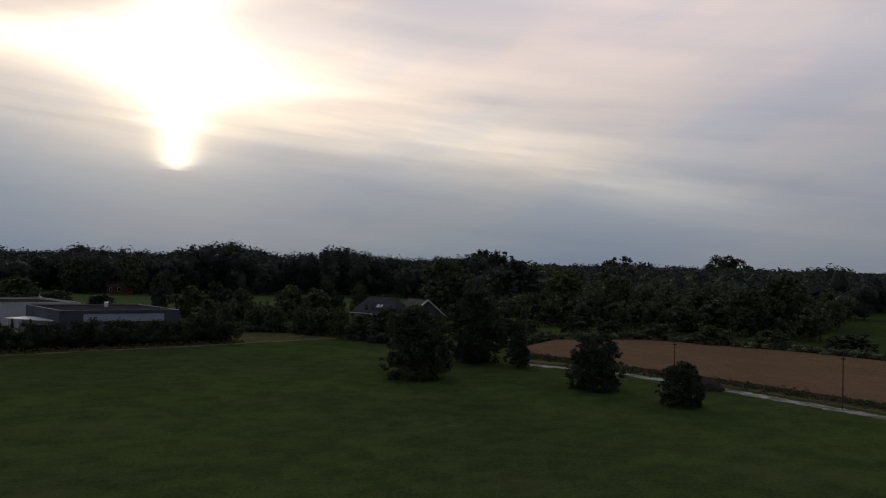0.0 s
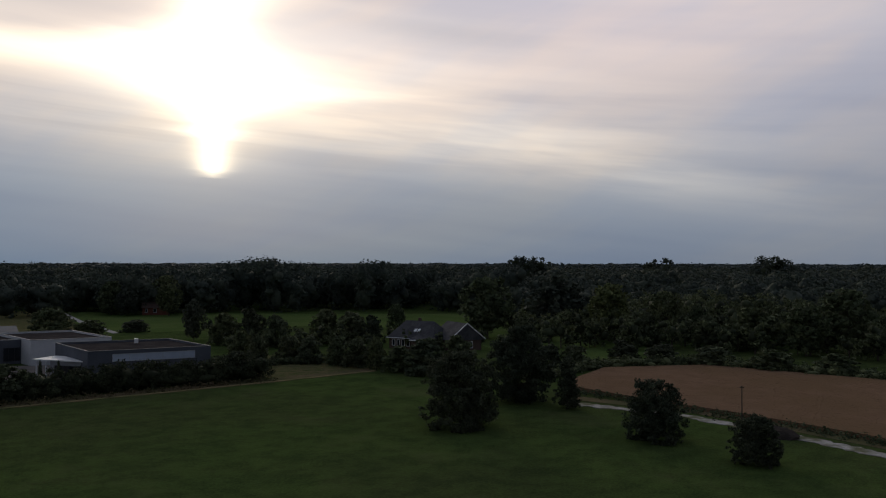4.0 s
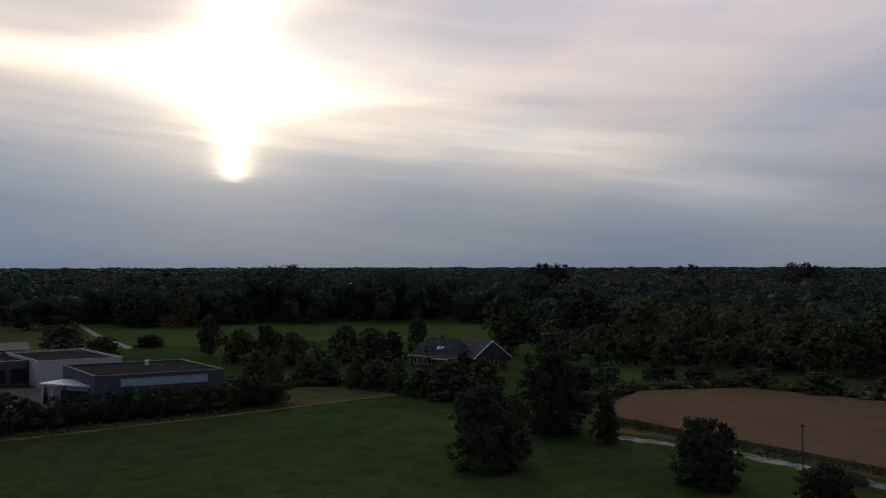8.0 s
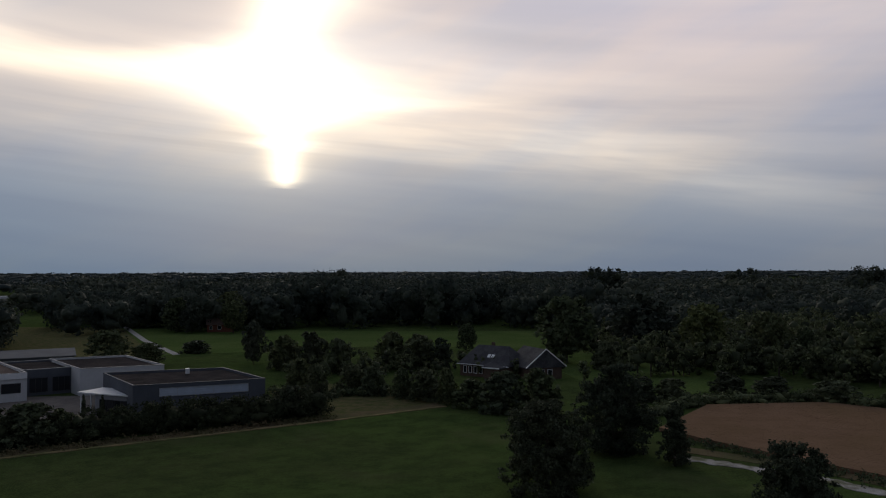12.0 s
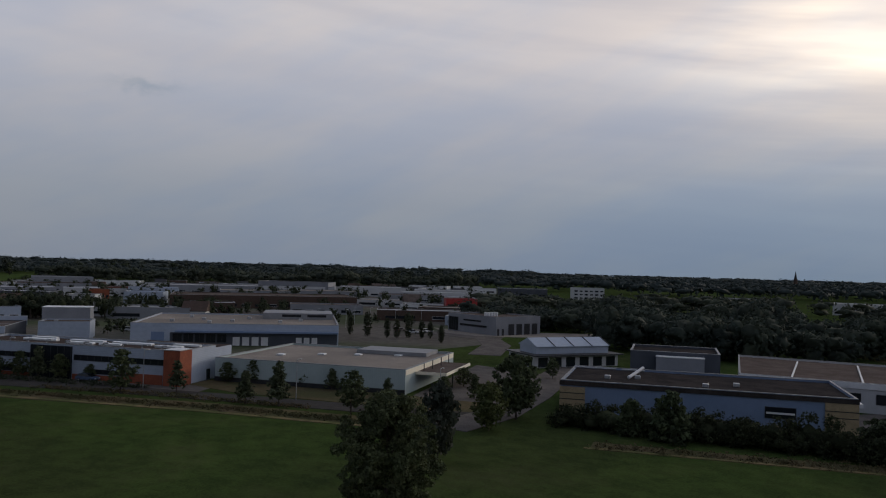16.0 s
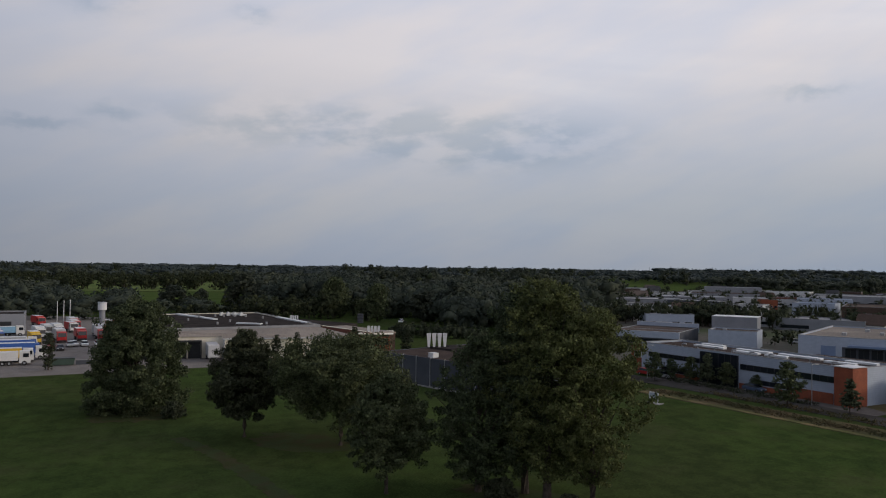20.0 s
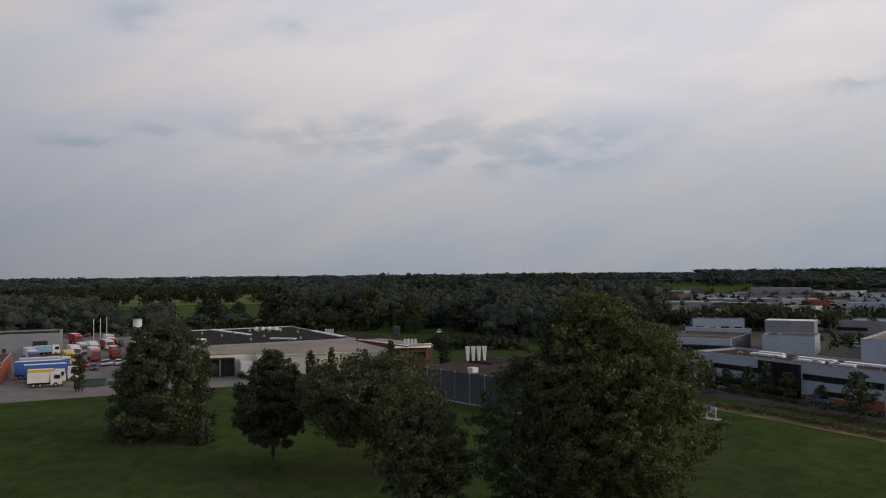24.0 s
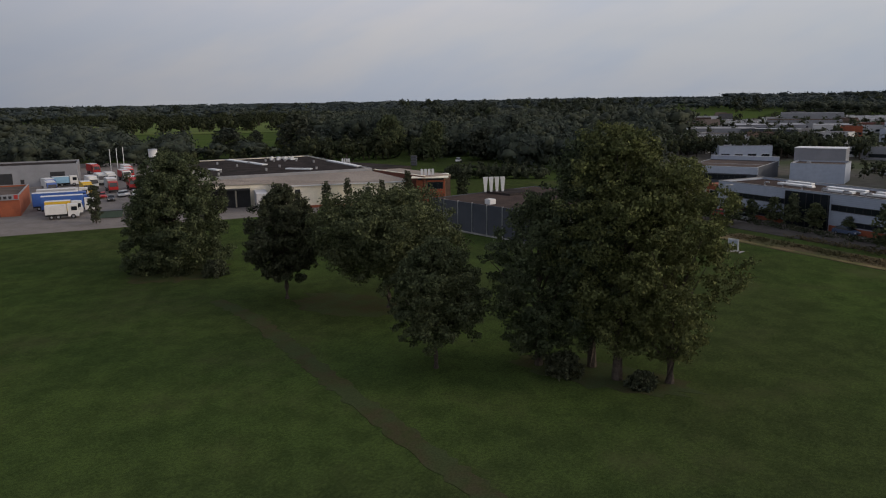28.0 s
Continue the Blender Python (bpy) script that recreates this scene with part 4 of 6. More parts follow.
lone("poplar", "lower grey-green poplar with foliage near the ground", -84.2, 0.2, 15.5, 9.5, 1.6, 110, M_leaf, 26000, 0.150, "round", 0.30, 40, "clump of tall poplars")
lone("poplar", "tall ragged poplar with drooping foliage", -86.0, 4.6, 20.4, 11.0, 3.2, 111, M_leaf, 32000, 0.155, "round", 0.36, 46, "clump of tall poplars")
lone("poplar", "tallest poplar of the clump with sunlit top", -83.9, 7.6, 21.2, 11.0, 3.6, 112, M_leaf2, 35000, 0.155, "round", 0.38, 48, "clump of tall poplars")
lone("poplar", "tall ragged poplar with drooping foliage", -85.0, 11.8, 18.6, 10.0, 3.0, 113, M_leaf2, 30000, 0.155, "round", 0.36, 44, "clump of tall poplars")
lone("tree", "leafy tree close to the field corner", -74.5, 51.5, 11.4, 10.0, 1.0, 114, M_leaf, 27200, 0.178, "round", 0.25)
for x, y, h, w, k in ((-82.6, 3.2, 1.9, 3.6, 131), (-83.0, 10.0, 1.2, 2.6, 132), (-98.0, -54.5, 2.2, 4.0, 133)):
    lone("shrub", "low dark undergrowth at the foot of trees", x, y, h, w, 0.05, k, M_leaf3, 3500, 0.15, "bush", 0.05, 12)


def hedge(name, label, path, w, seed, n, leaf, size=0.40):
    rng = np.random.default_rng(seed)
    rows = []
    for (x0, y0, h0), (x1, y1, h1) in zip(path, path[1:]):
        k = max(2, int(math.hypot(x1 - x0, y1 - y0) / (1.0 if w > 2 else 0.45)))
        for j in range(k):
            u = (j + rng.random()) / k
            hh = (h0 + (h1 - h0) * u) * rng.uniform(0.82, 1.06)
            rr = w * rng.uniform(0.35, 0.6)
            rows.append((x0 + (x1 - x0) * u + rng.normal() * 0.6, y0 + (y1 - y0) * u + rng.normal() * 0.6, hh * 0.5, rr, rr, hh * 0.5))
            rows.append((x0 + (x1 - x0) * u + rng.normal(), y0 + (y1 - y0) * u + rng.normal(), hh * 0.3, rr, rr, hh * 0.32))
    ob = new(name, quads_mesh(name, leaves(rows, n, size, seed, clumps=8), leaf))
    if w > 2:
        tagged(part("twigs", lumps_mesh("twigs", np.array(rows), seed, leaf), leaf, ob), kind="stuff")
    return tagged(ob, label, "hedge", kind="stuff")


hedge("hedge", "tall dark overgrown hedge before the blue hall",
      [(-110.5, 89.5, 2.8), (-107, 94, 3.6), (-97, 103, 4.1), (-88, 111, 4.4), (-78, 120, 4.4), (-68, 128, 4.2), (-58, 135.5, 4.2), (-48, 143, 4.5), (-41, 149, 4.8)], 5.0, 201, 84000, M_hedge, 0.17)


# ---------------------------------------------------------------- buildings
def flat_building(name, label, x, y, turn, w, d, h, wall, roof, trim=None, lip=0.35, category="building"):
    """A flat-roofed building; its front runs along local x at y = 0, its depth along +y."""
    ob = thing(name, label, category, pose(x, y, 0, 0, 0, turn))
    t = 0.3
    part("wall", block(0, w, 0, t, -0.2, h), wall, ob)
    part("wall", block(0, w, d - t, d, -0.2, h), wall, ob)
    part("wall", block(0, t, t, d - t, -0.2, h), wall, ob)
    part("wall", block(w - t, w, t, d - t, -0.2, h), wall, ob)
    part("roof", block(t, w - t, t, d - t, h - lip - 0.25, h - lip), roof, ob)
    trim = trim or M_edge
    e = 0.05
    part("coping", block(-e, w + e, -e, t + e, h, h + 0.09), trim, ob)
    part("coping", block(-e, w + e, d - t - e, d + e, h, h + 0.09), trim, ob)
    part("coping", block(-e, t + e, t + e, d - t - e, h, h + 0.09), trim, ob)
    part("coping", block(w - t - e, w + e, t + e, d - t - e, h, h + 0.09), trim, ob)
    return ob


def window(ob, x0, x1, z0, z1, side="front", at=0.0, frame_mat=None, bars=0, name="window", pane_mat=None, label=""):
    """A framed window on the front (y = at), the right (x = at) or the left face."""
    f, out = 0.10, 0.09
    def b(a0, a1, c0, c1, o0, o1):
        if side == "front":
            return block(a0, a1, at - o1, at - o0, c0, c1)
        if side == "right":
            return block(at + o0, at + o1, a0, a1, c0, c1)
        return block(at - o1, at - o0, a0, a1, c0, c1)
    fm = frame_mat or M_dark
    pane = part(name, b(x0 + f, x1 - f, z0 + f, z1 - f, 0.005, 0.045), pane_mat or M_glass, ob, label or "dark glass pane")
    bm = b(x0, x1, z0, z0 + f, 0.003, out)
    for q in ((x0, x1, z1 - f, z1), (x0, x0 + f, z0 + f, z1 - f), (x1 - f, x1, z0 + f, z1 - f)):
        tmp = b(*q, 0.003, out)
        me = bpy.data.meshes.new("tmp")
        tmp.to_mesh(me)
        tmp.free()
        bm.from_mesh(me)
        bpy.data.meshes.remove(me)
    part("frame", bm, fm, pane)
    for i in range(bars):
        xm = x0 + (x1 - x0) * (i + 1) / (bars + 1)
        part("mullion", b(xm - 0.04, xm + 0.04, z0 + f, z1 - f, 0.004, out), fm, pane)
    return pane


def gate(ob, x0, x1, z1, side="front", at=0.0, material=None, name="overhead_door", label=""):
    if side == "front":
        bm = block(x0, x1, at - 0.06, at - 0.004, 0.0, z1)
    elif side == "right":
        bm = block(at + 0.004, at + 0.06, x0, x1, 0.0, z1)
    else:
        bm = block(at - 0.06, at - 0.004, x0, x1, 0.0, z1)
    return part(name, bm, material or M_dark, ob, label)


def roof_unit(ob, x, y, z, w=1.2, d=1.2, h=0.7, material=None, name="roof_light"):
    bm = block(x - w / 2, x + w / 2, y - d / 2, y + d / 2, z, z + h, 0.08)
    return part(name, bm, material or M_skylight, ob)


E1 = 52.6


def build_office():
    ob = flat_building("office_building", "long pale blue office with dark ribbon windows and orange brick", -187.0, -3.3, 55.0, 49.6, 12.5, 6.6, M_pale, M_dark_roof)
    window(ob, 2.2, 16.6, 3.7, 4.7, bars=9)
    window(ob, 26.6, 46.5, 3.7, 4.8, bars=12)
    window(ob, 30, 38, 1.3, 2.2, bars=4)
    window(ob, 6, 16, 0.9, 2.0, bars=5)
    part("entrance_front", block(17.0, 26.2, -0.35, -0.004, 0.0, 6.3), M_glass, ob, "tall black glass entrance front")
    for i in range(7):
        part("mullion", block(17.0 + i * 1.53 - 0.05, 17.0 + i * 1.53 + 0.05, -0.42, -0.36, 0, 6.3), M_dark, ob)
    part("plinth", block(38.2, 46.0, -0.12, -0.004, 0, 1.9), M_brick, ob, "orange brick plinth")
    part("plinth", block(26.4, 38.0, -0.10, -0.004, 0, 1.1), M_brick, ob, "orange brick plinth")
    part("plinth", block(0.2, 16.8, -0.10, -0.004, 0, 0.8), M_brick, ob, "orange brick plinth")
    part("brick_block", block(46.4, 49.78, -0.5, 3.6, 0, 6.58), M_brick, ob, "bright orange brick corner block")
    part("coping", block(46.3, 49.86, -0.6, 3.68, 6.70, 6.80), M_trim, ob)
    part("brick_block", block(-4.5, -0.004, 1.2, 8, 0, 5.6), M_brick, ob, "orange brick end block")
    window(ob, -3.6, -1.2, 2.9, 4.4, at=1.2, frame_mat=M_trim)
    part("rear_wing", block(30.0, 49.55, 12.56, 19.0, 0, 6.1), M_pale, ob, "pale rear wing")
    part("roof", block(30.2, 49.35, 12.76, 18.8, 6.104, 6.16), M_dark_roof, ob)
    window(ob, 9.3, 10.5, 0.1, 2.2, "right", 49.6, name="door", label="dark side door")
    for i, (x, y, w, d) in enumerate([(13, 7, 8, 1.2), (11, 10.5, 6, 1.1), (24, 5, 6, 1.1), (23, 8.5, 8, 1.2), (31, 5, 5, 1.1), (33.5, 8.5, 9, 1.2), (43, 6.5, 6, 1.1), (44.5, 10.5, 6, 1.1)]):
        roof_unit(ob, x, y, 6.25, w, d, 0.45, name="skylight")
    for i in range(9):
        x = 10 + i * 4.3
        bm = bmesh.new()
        tube(bm, [(x, 2.0, 6.2), (x, 2.0, 6.95), (x + 0.25, 2.0, 7.1), (x + 1.1, 2.0, 7.1)], [0.16] * 4, 8)
        part("vent_pipe", bm, M_metal, ob)
    return ob


build_office()


def build_white_hall():
    ob = flat_building("warehouse", "low grey-green warehouse with a pale gravel roof", -165.2, 44.2, E1, 39.5, 33.0, 4.6, M_green, M_beige_roof)
    part("plinth", block(0.0, 39.5, -0.10, -0.004, 0.0, 0.9), M_dark, ob, "dark plinth")
    part("canopy", block(39.55, 45.5, 6, 24, 3.2, 3.5), M_brown_roof, ob, "flat canopy on posts")
    part("canopy_edge", block(39.56, 45.6, 5.8, 5.98, 3.1, 3.65), M_cream, ob)
    part("canopy_edge", block(45.52, 45.7, 5.8, 24, 3.1, 3.65), M_cream, ob)
    for y in (6.4, 12, 18, 23.6):
        part("post", block(45.1, 45.35, y - 0.12, y + 0.12, 0, 3.2), M_dark, ob)
        part("mast", block(41, 41.15, y - 0.08, y + 0.08, 3.5, 5.2), M_dark, ob)
    part("side_panel", block(39.504, 39.60, 0.2, 32.8, 3.55, 4.5), M_cream, ob, "cream parapet panels")
    for x, y in ((8, 12), (15, 17), (22, 20), (30, 23)):
        roof_unit(ob, x, y, 4.25, 1.5, 1.5, 0.35)
    part("upper_deck", block(20, 36, 24, 32.6, 4.3, 5.1), M_edge, ob, "raised pale roof section")
    return ob


build_white_hall()


def build_dock_building():
    ob = flat_building("distribution_hall", "long pale blue hall with loading docks", -237.4, 27.8, 78.5, 57.0, 46.0, 6.0, M_pale, M_beige_roof)
    part("canopy", block(12, 56.9, -1.6, -0.004, 3.6, 4.1), M_blue, ob, "blue canopy edge")
    part("dock_front", block(10.5, 56.6, -0.12, -0.004, 0.0, 3.5), M_dgrey, ob, "dark recessed dock front")
    for i in range(5):
        window(ob, 11.2 + i * 3.0, 13.8 + i * 3.0, 0.8, 3.2, at=-0.13, bars=1)
    for i in range(4):
        gate(ob, 27.5 + i * 2.6, 29.4 + i * 2.6, 2.4, at=-0.13, material=M_trim, label="white dock door")
    for i in range(3):
        gate(ob, 45 + i * 2.2, 46.6 + i * 2.2, 2.4, at=-0.13, material=M_trim, label="white dock door")
    gate(ob, 5.5, 9.0, 3.6, material=M_blue, label="blue overhead door")
    part("rear_block", block(34, 56, 28, 45.5, 5.7, 7.6), M_edge, ob, "raised grey rear storey")
    window(ob, 40, 46, 6.4, 7.2, at=28, bars=3)
    window(ob, 48, 54, 6.4, 7.2, at=28, bars=3)
    for x, y in ((9, 12), (17, 20), (26, 14), (30, 26), (20, 8), (40, 12), (46, 20), (12, 30)):
        roof_unit(ob, x, y, 5.6, 1.2, 1.2, 0.8, M_metal, "roof_vent")
    return ob


build_dock_building()


def build_boxes():
    a = flat_building("workshop", "low workshop with a pale fascia and a brown flat roof", -246, -23.3, 84, 19.6, 24.0, 4.4, M_dgrey, M_brown_roof, lip=0.15)
    part("fascia", block(-0.3, 19.9, -0.35, -0.06, 2.6, 4.5), M_pale, a, "broad pale blue fascia")
    part("rear_parapet", block(-0.1, 19.7, 24.1, 24.5, 3.0, 5.6), M_pale, a, "raised pale rear parapet")
    part("coping", block(-0.2, 19.8, 24.02, 24.58, 5.6, 5.7), M_trim, a)
    part("roof_band", block(0.4, 19.2, 10.5, 11.0, 4.26, 4.36), M_edge, a)
    window(a, 3, 17, 0.8, 2.3, bars=8)
    b = flat_building("workshop", "pale block with a taller grey rear storey", -252.5, 3.4, 86, 13.5, 12.0, 5.2, M_pale, M_brown_roof)
    part("rear_storey", block(-1.2, 12.0, 12.06, 20.0, -0.1, 8.5), M_grey, b, "taller grey rear storey")
    part("coping", block(-1.3, 12.1, 11.96, 20.1, 8.5, 8.62), M_trim, b)
    roof_unit(b, 4, 4, 4.85, 1, 1, 0.7, M_metal, "roof_vent")
    c = flat_building("garage_hall", "grey garage hall with a row of tall doors", -255.5, 147.5, 107, 22.0, 27.0, 6.6, M_grey, M_brown_roof)
    for i in range(4):
        gate(c, 6.0 + i * 3.9, 8.8 + i * 3.9, 4.0, material=M_dark)
    gate(c, 0.6, 1.6, 2.4)
    gate(c, 2.8, 3.8, 2.4)
    for i in range(5):
        roof_unit(c, 3.0 + i * 1.3, 9, 6.2, 0.7, 1.2, 1.5, M_trim, "roof_vent")
    window(c, 5, 20, 2.4, 3.2, "left", 0.0, bars=6)
    window(c, 8, 18, 4.3, 4.9, "left", 0.0, bars=3)
    window(c, 21, 26.5, 0.4, 5.4, "left", 0.0, bars=3)
    d = thing("showroom", "white showroom with a glazed gabled upper hall", "building", pose(-172.1, 118.6, 0, 0, 0, 92))
    part("wall", block(0, 24, 0, 13, -0.2, 2.9), M_white, d, "white ground floor")
    part("canopy", block(-0.8, 24.8, -1.4, 13.5, 2.9, 3.15), M_dark, d, "flat dark canopy")
    part("upper_wall", block(1.5, 22.5, 2.0, 10.0, 3.15, 4.9), M_pale, d)
    part("gable", prism([(1.5, 2.0), (1.9, 2.0), (1.9, 10.0), (1.5, 10.0)], 4.9, [4.95, 4.95, 4.95, 4.95]), M_pale, d)
    for i in range(4):
        x0 = 1.3 + i * 5.35
        part("roof_panel", prism([(x0, 1.4), (x0 + 5.1, 1.4), (x0 + 5.1, 6.0), (x0, 6.0)], 4.92, [4.95, 4.95, 6.8, 6.8]), M_pale, d, "pale roof panel")
        part("roof_panel", prism([(x0, 6.02), (x0 + 5.1, 6.02), (x0 + 5.1, 10.6), (x0, 10.6)], 4.92, [6.8, 6.8, 4.95, 4.95]), M_pale, d, "pale roof panel")
        part("roof_rib", prism([(x0 + 5.12, 1.3), (x0 + 5.33, 1.3), (x0 + 5.33, 6.0), (x0 + 5.12, 6.0)], 4.93, [5.05, 5.05, 6.95, 6.95]), M_dark, d)
    for i in range(6):
        window(d, 1.0 + i * 3.9, 3.6 + i * 3.9, 0.2, 2.5)
    for i in range(3):
        window(d, 1.2 + i * 3.9, 4.2 + i * 3.9, 0.2, 2.5, "left", 0.0)
    sheet("gravel_lot", [(-293, 138), (-270, 134), (-259, 132), (-250, 153), (-242, 184), (-258, 195), (-266, 173), (-263, 150)], 0.06, M_beige_roof, "pale gravel lot before the garage hall", "yard")
    sheet("lot_road", strip([(-200, 118), (-224, 133), (-246, 140), (-270, 128), (-300, 120)], 9.0), 0.08, M_paving, "paved road round the gravel lot", "road")


build_boxes()


def build_big_blue():
    ob = flat_building("blue_hall", "low blue clad hall with buff brick ends", -119.5, 95.5, E1, 44.5, 21.0, 5.4, M_blue, M_black_roof)
    part("brick_end", block(-0.15, 4.0, -0.15, -0.004, 0, 4.4), M_yellowb, ob, "buff brick end panel")
    part("brick_end", block(40.0, 44.65, -0.15, -0.004, 0, 4.6), M_yellowb, ob, "buff brick end panel")
    part("fascia", block(-0.2, 44.7, -0.22, -0.16, 4.62, 5.36), M_black_roof, ob, "dark sloped roof edge")
    for z in (2.3, 3.3):
        part("stripe", block(-0.15, 4.0, -0.19, -0.155, z, z + 0.14), M_dark, ob)
        part("stripe", block(40.0, 44.6, -0.19, -0.155, z, z + 0.14), M_dark, ob)
    window(ob, 31.5, 36.0, 1.6, 3.4, bars=0)
    part("shutter", block(31.7, 35.8, -0.14, -0.10, 2.3, 2.6), M_trim, ob, "white shutter band")
    for x, y in ((7, 8), (12, 10), (23, 5), (28, 8)):
        roof_unit(ob, x, y, 5.05, 1.0, 1.0, 0.6, M_metal, "roof_vent")
    for x0, x1 in ((0.5, 8.0), (9.0, 13.0)):
        bm = bmesh.new()
        tube(bm, [(x0, 15, 5.9), (x1, 15, 5.9)], [0.14, 0.14], 8)
        part("pipe", bm, M_metal, ob)
    bm = bmesh.new()
    tube(bm, [(10.5, 9.0, 5.3), (12.8, 13.5, 6.6)], [0.28, 0.28], 8)
    part("pipe", bm, M_trim, ob, "white duct rising over the roof")
    part("cowl", block(44.6, 46.0, 3.5, 6.0, 3.6, 4.2), M_trim, ob, "white outdoor unit")
    b = flat_building("grey_block", "grey flat-roofed block behind the blue hall", -137.9, 121.9, E1, 17.0, 14.0, 8.0, M_dgrey, M_black_roof)
    part("front_step", block(5.0, 14.0, -2.6, -0.004, -0.1, 7.2), M_grey, b, "grey stepped front")
    part("coping", block(4.9, 14.1, -2.7, -0.004, 7.2, 7.32), M_trim, b)


build_big_blue()


def poly_building(name, label, pts, h, wall, roof, trim=None, lip=0.3):
    """A flat-roofed building on four corners, anticlockwise from the front left; its front lies along local x."""
    (x0, y0), (x1, y1) = pts[0], pts[1]
    ang = math.atan2(y1 - y0, x1 - x0)
    ob = thing(name, label, "building", pose(x0, y0, 0, 0, 0, math.degrees(ang)))
    ca, sa = math.cos(ang), math.sin(ang)
    loc = [((x - x0) * ca + (y - y0) * sa, -(x - x0) * sa + (y - y0) * ca) for x, y in pts]
    mid = Vector((sum(p[0] for p in loc) / len(loc), sum(p[1] for p in loc) / len(loc)))

    def inner(k):
        return [tuple(Vector(p) + (mid - Vector(p)).normalized() * k) for p in loc]
    n = len(loc)
    outer, ins, lo = inner(-0.08), inner(0.42), inner(0.40)
    for i in range(n):
        j = (i + 1) % n
        part("wall", prism([loc[i], loc[j], lo[j], lo[i]], -0.2, h), wall, ob)
        part("coping", prism([outer[i], outer[j], ins[j], ins[i]], h, h + 0.09), trim or M_edge, ob)
    part("roof", prism(inner(0.41), h - lip - 0.25, h - lip), roof, ob)
    return ob


def build_white_low():
    a = poly_building("low_white_building", "long low white building with a brown roof", [(-122, 135), (-98.6, 156.4), (-125, 180), (-149.3, 159.4)], 5.2, M_white, M_brown_roof)
    part("fascia", block(-0.05, 31.7, -0.30, -0.08, 4.2, 5.2), M_trim, a, "white fascia board")
    for x in (17.0, 22.5, 27.5):
        window(a, x, x + 3.2, 1.6, 3.4)
    part("ridge_trim", block(8.8, 9.1, 0.6, 32, 4.9, 5.15), M_trim, a)
    part("ridge_trim", block(20.4, 20.7, 0.6, 32, 4.9, 5.15), M_trim, a)
    b = poly_building("low_white_building", "white end wing with a dark flat roof", [(-92, 162.5), (-79, 170.5), (-96, 186), (-109, 178)], 5.2, M_white, M_black_roof)
    for i in range(2):
        window(b, 1.5 + i * 3.4, 4.0 + i * 3.4, 0.4, 3.0, "left", -0.03)
    l = poly_building("link_building", "low recessed link with large windows", [(-102.5, 160.8), (-96.0, 166.8), (-109, 178.2), (-116, 172)], 5.0, M_dgrey, M_black_roof)
    window(l, 1.0, 4.2, 0.6, 3.4, bars=2)
    window(l, 5.0, 8.2, 0.6, 3.4, bars=2)
    s = thing("dark_shed", "low dark shed behind the white building", "shed", pose(-135, 196, 0, 0, 0, 35))
    part("wall", block(0, 17, 0, 9, -0.1, 2.6), M_dgrey, s)
    part("roof", prism([(-0.4, -0.4), (17.4, -0.4), (17.4, 9.4), (-0.4, 9.4)], 2.6, [2.8, 2.8, 3.9, 3.9]), M_dgrey, s)
    c = poly_building("slate_building", "slate grey building with a pale window band", [(-69.2, 141.1), (-51.0, 151.6), (-64.2, 165.0), (-82.8, 155.2)], 5.5, M_dgrey, M_black_roof, M_dgrey)
    window(c, 4.0, 18.2, 3.5, 4.9, bars=4, frame_mat=M_metal, pane_mat=M_pale, label="pale frosted window band")
    window(c, 1.0, 2.6, 2.6, 3.8, "left", -0.03, frame_mat=M_trim, pane_mat=M_trim)
    part("roof_unit", block(9, 9.7, 13, 13.7, 5.4, 6.3), M_trim, c)
    d = thing("garden_pavilion", "small pavilion with a flat white roof", "pavilion", pose(-81.8, 145.8, 0, 0, 0, -14.5))
    part("roof", block(0, 11.9, 0, 5.5, 3.4, 3.6), M_trim, d, "flat white roof")
    part("wall", block(3.5, 11.5, 0.5, 5, 0, 3.4), M_grey, d)
    for x in (0.4, 2.6):
        part("post", block(x, x + 0.2, 0.3, 0.5, 0, 3.4), M_trim, d)
    window(d, 4.5, 10.5, 0.5, 2.6, at=0.5, bars=3)
    for x in (-77.9, -74.6):
        t = thing("potted_conifer", "slim dark conifer beside the pavilion", "shrub", pose(x, 141.5, 0))
        part("trunk", cyl(0, 0, 0, 0.6, 0.08), M_bark, t)
        part("crown", quads_mesh("crown", leaves([(0, 0, 0.9 + 0.6 * i, 0.45 - 0.07 * i, 0.45 - 0.07 * i, 0.6) for i in range(5)], 700, 0.12, 9), M_leaf3), M_leaf3, t)


build_white_low()


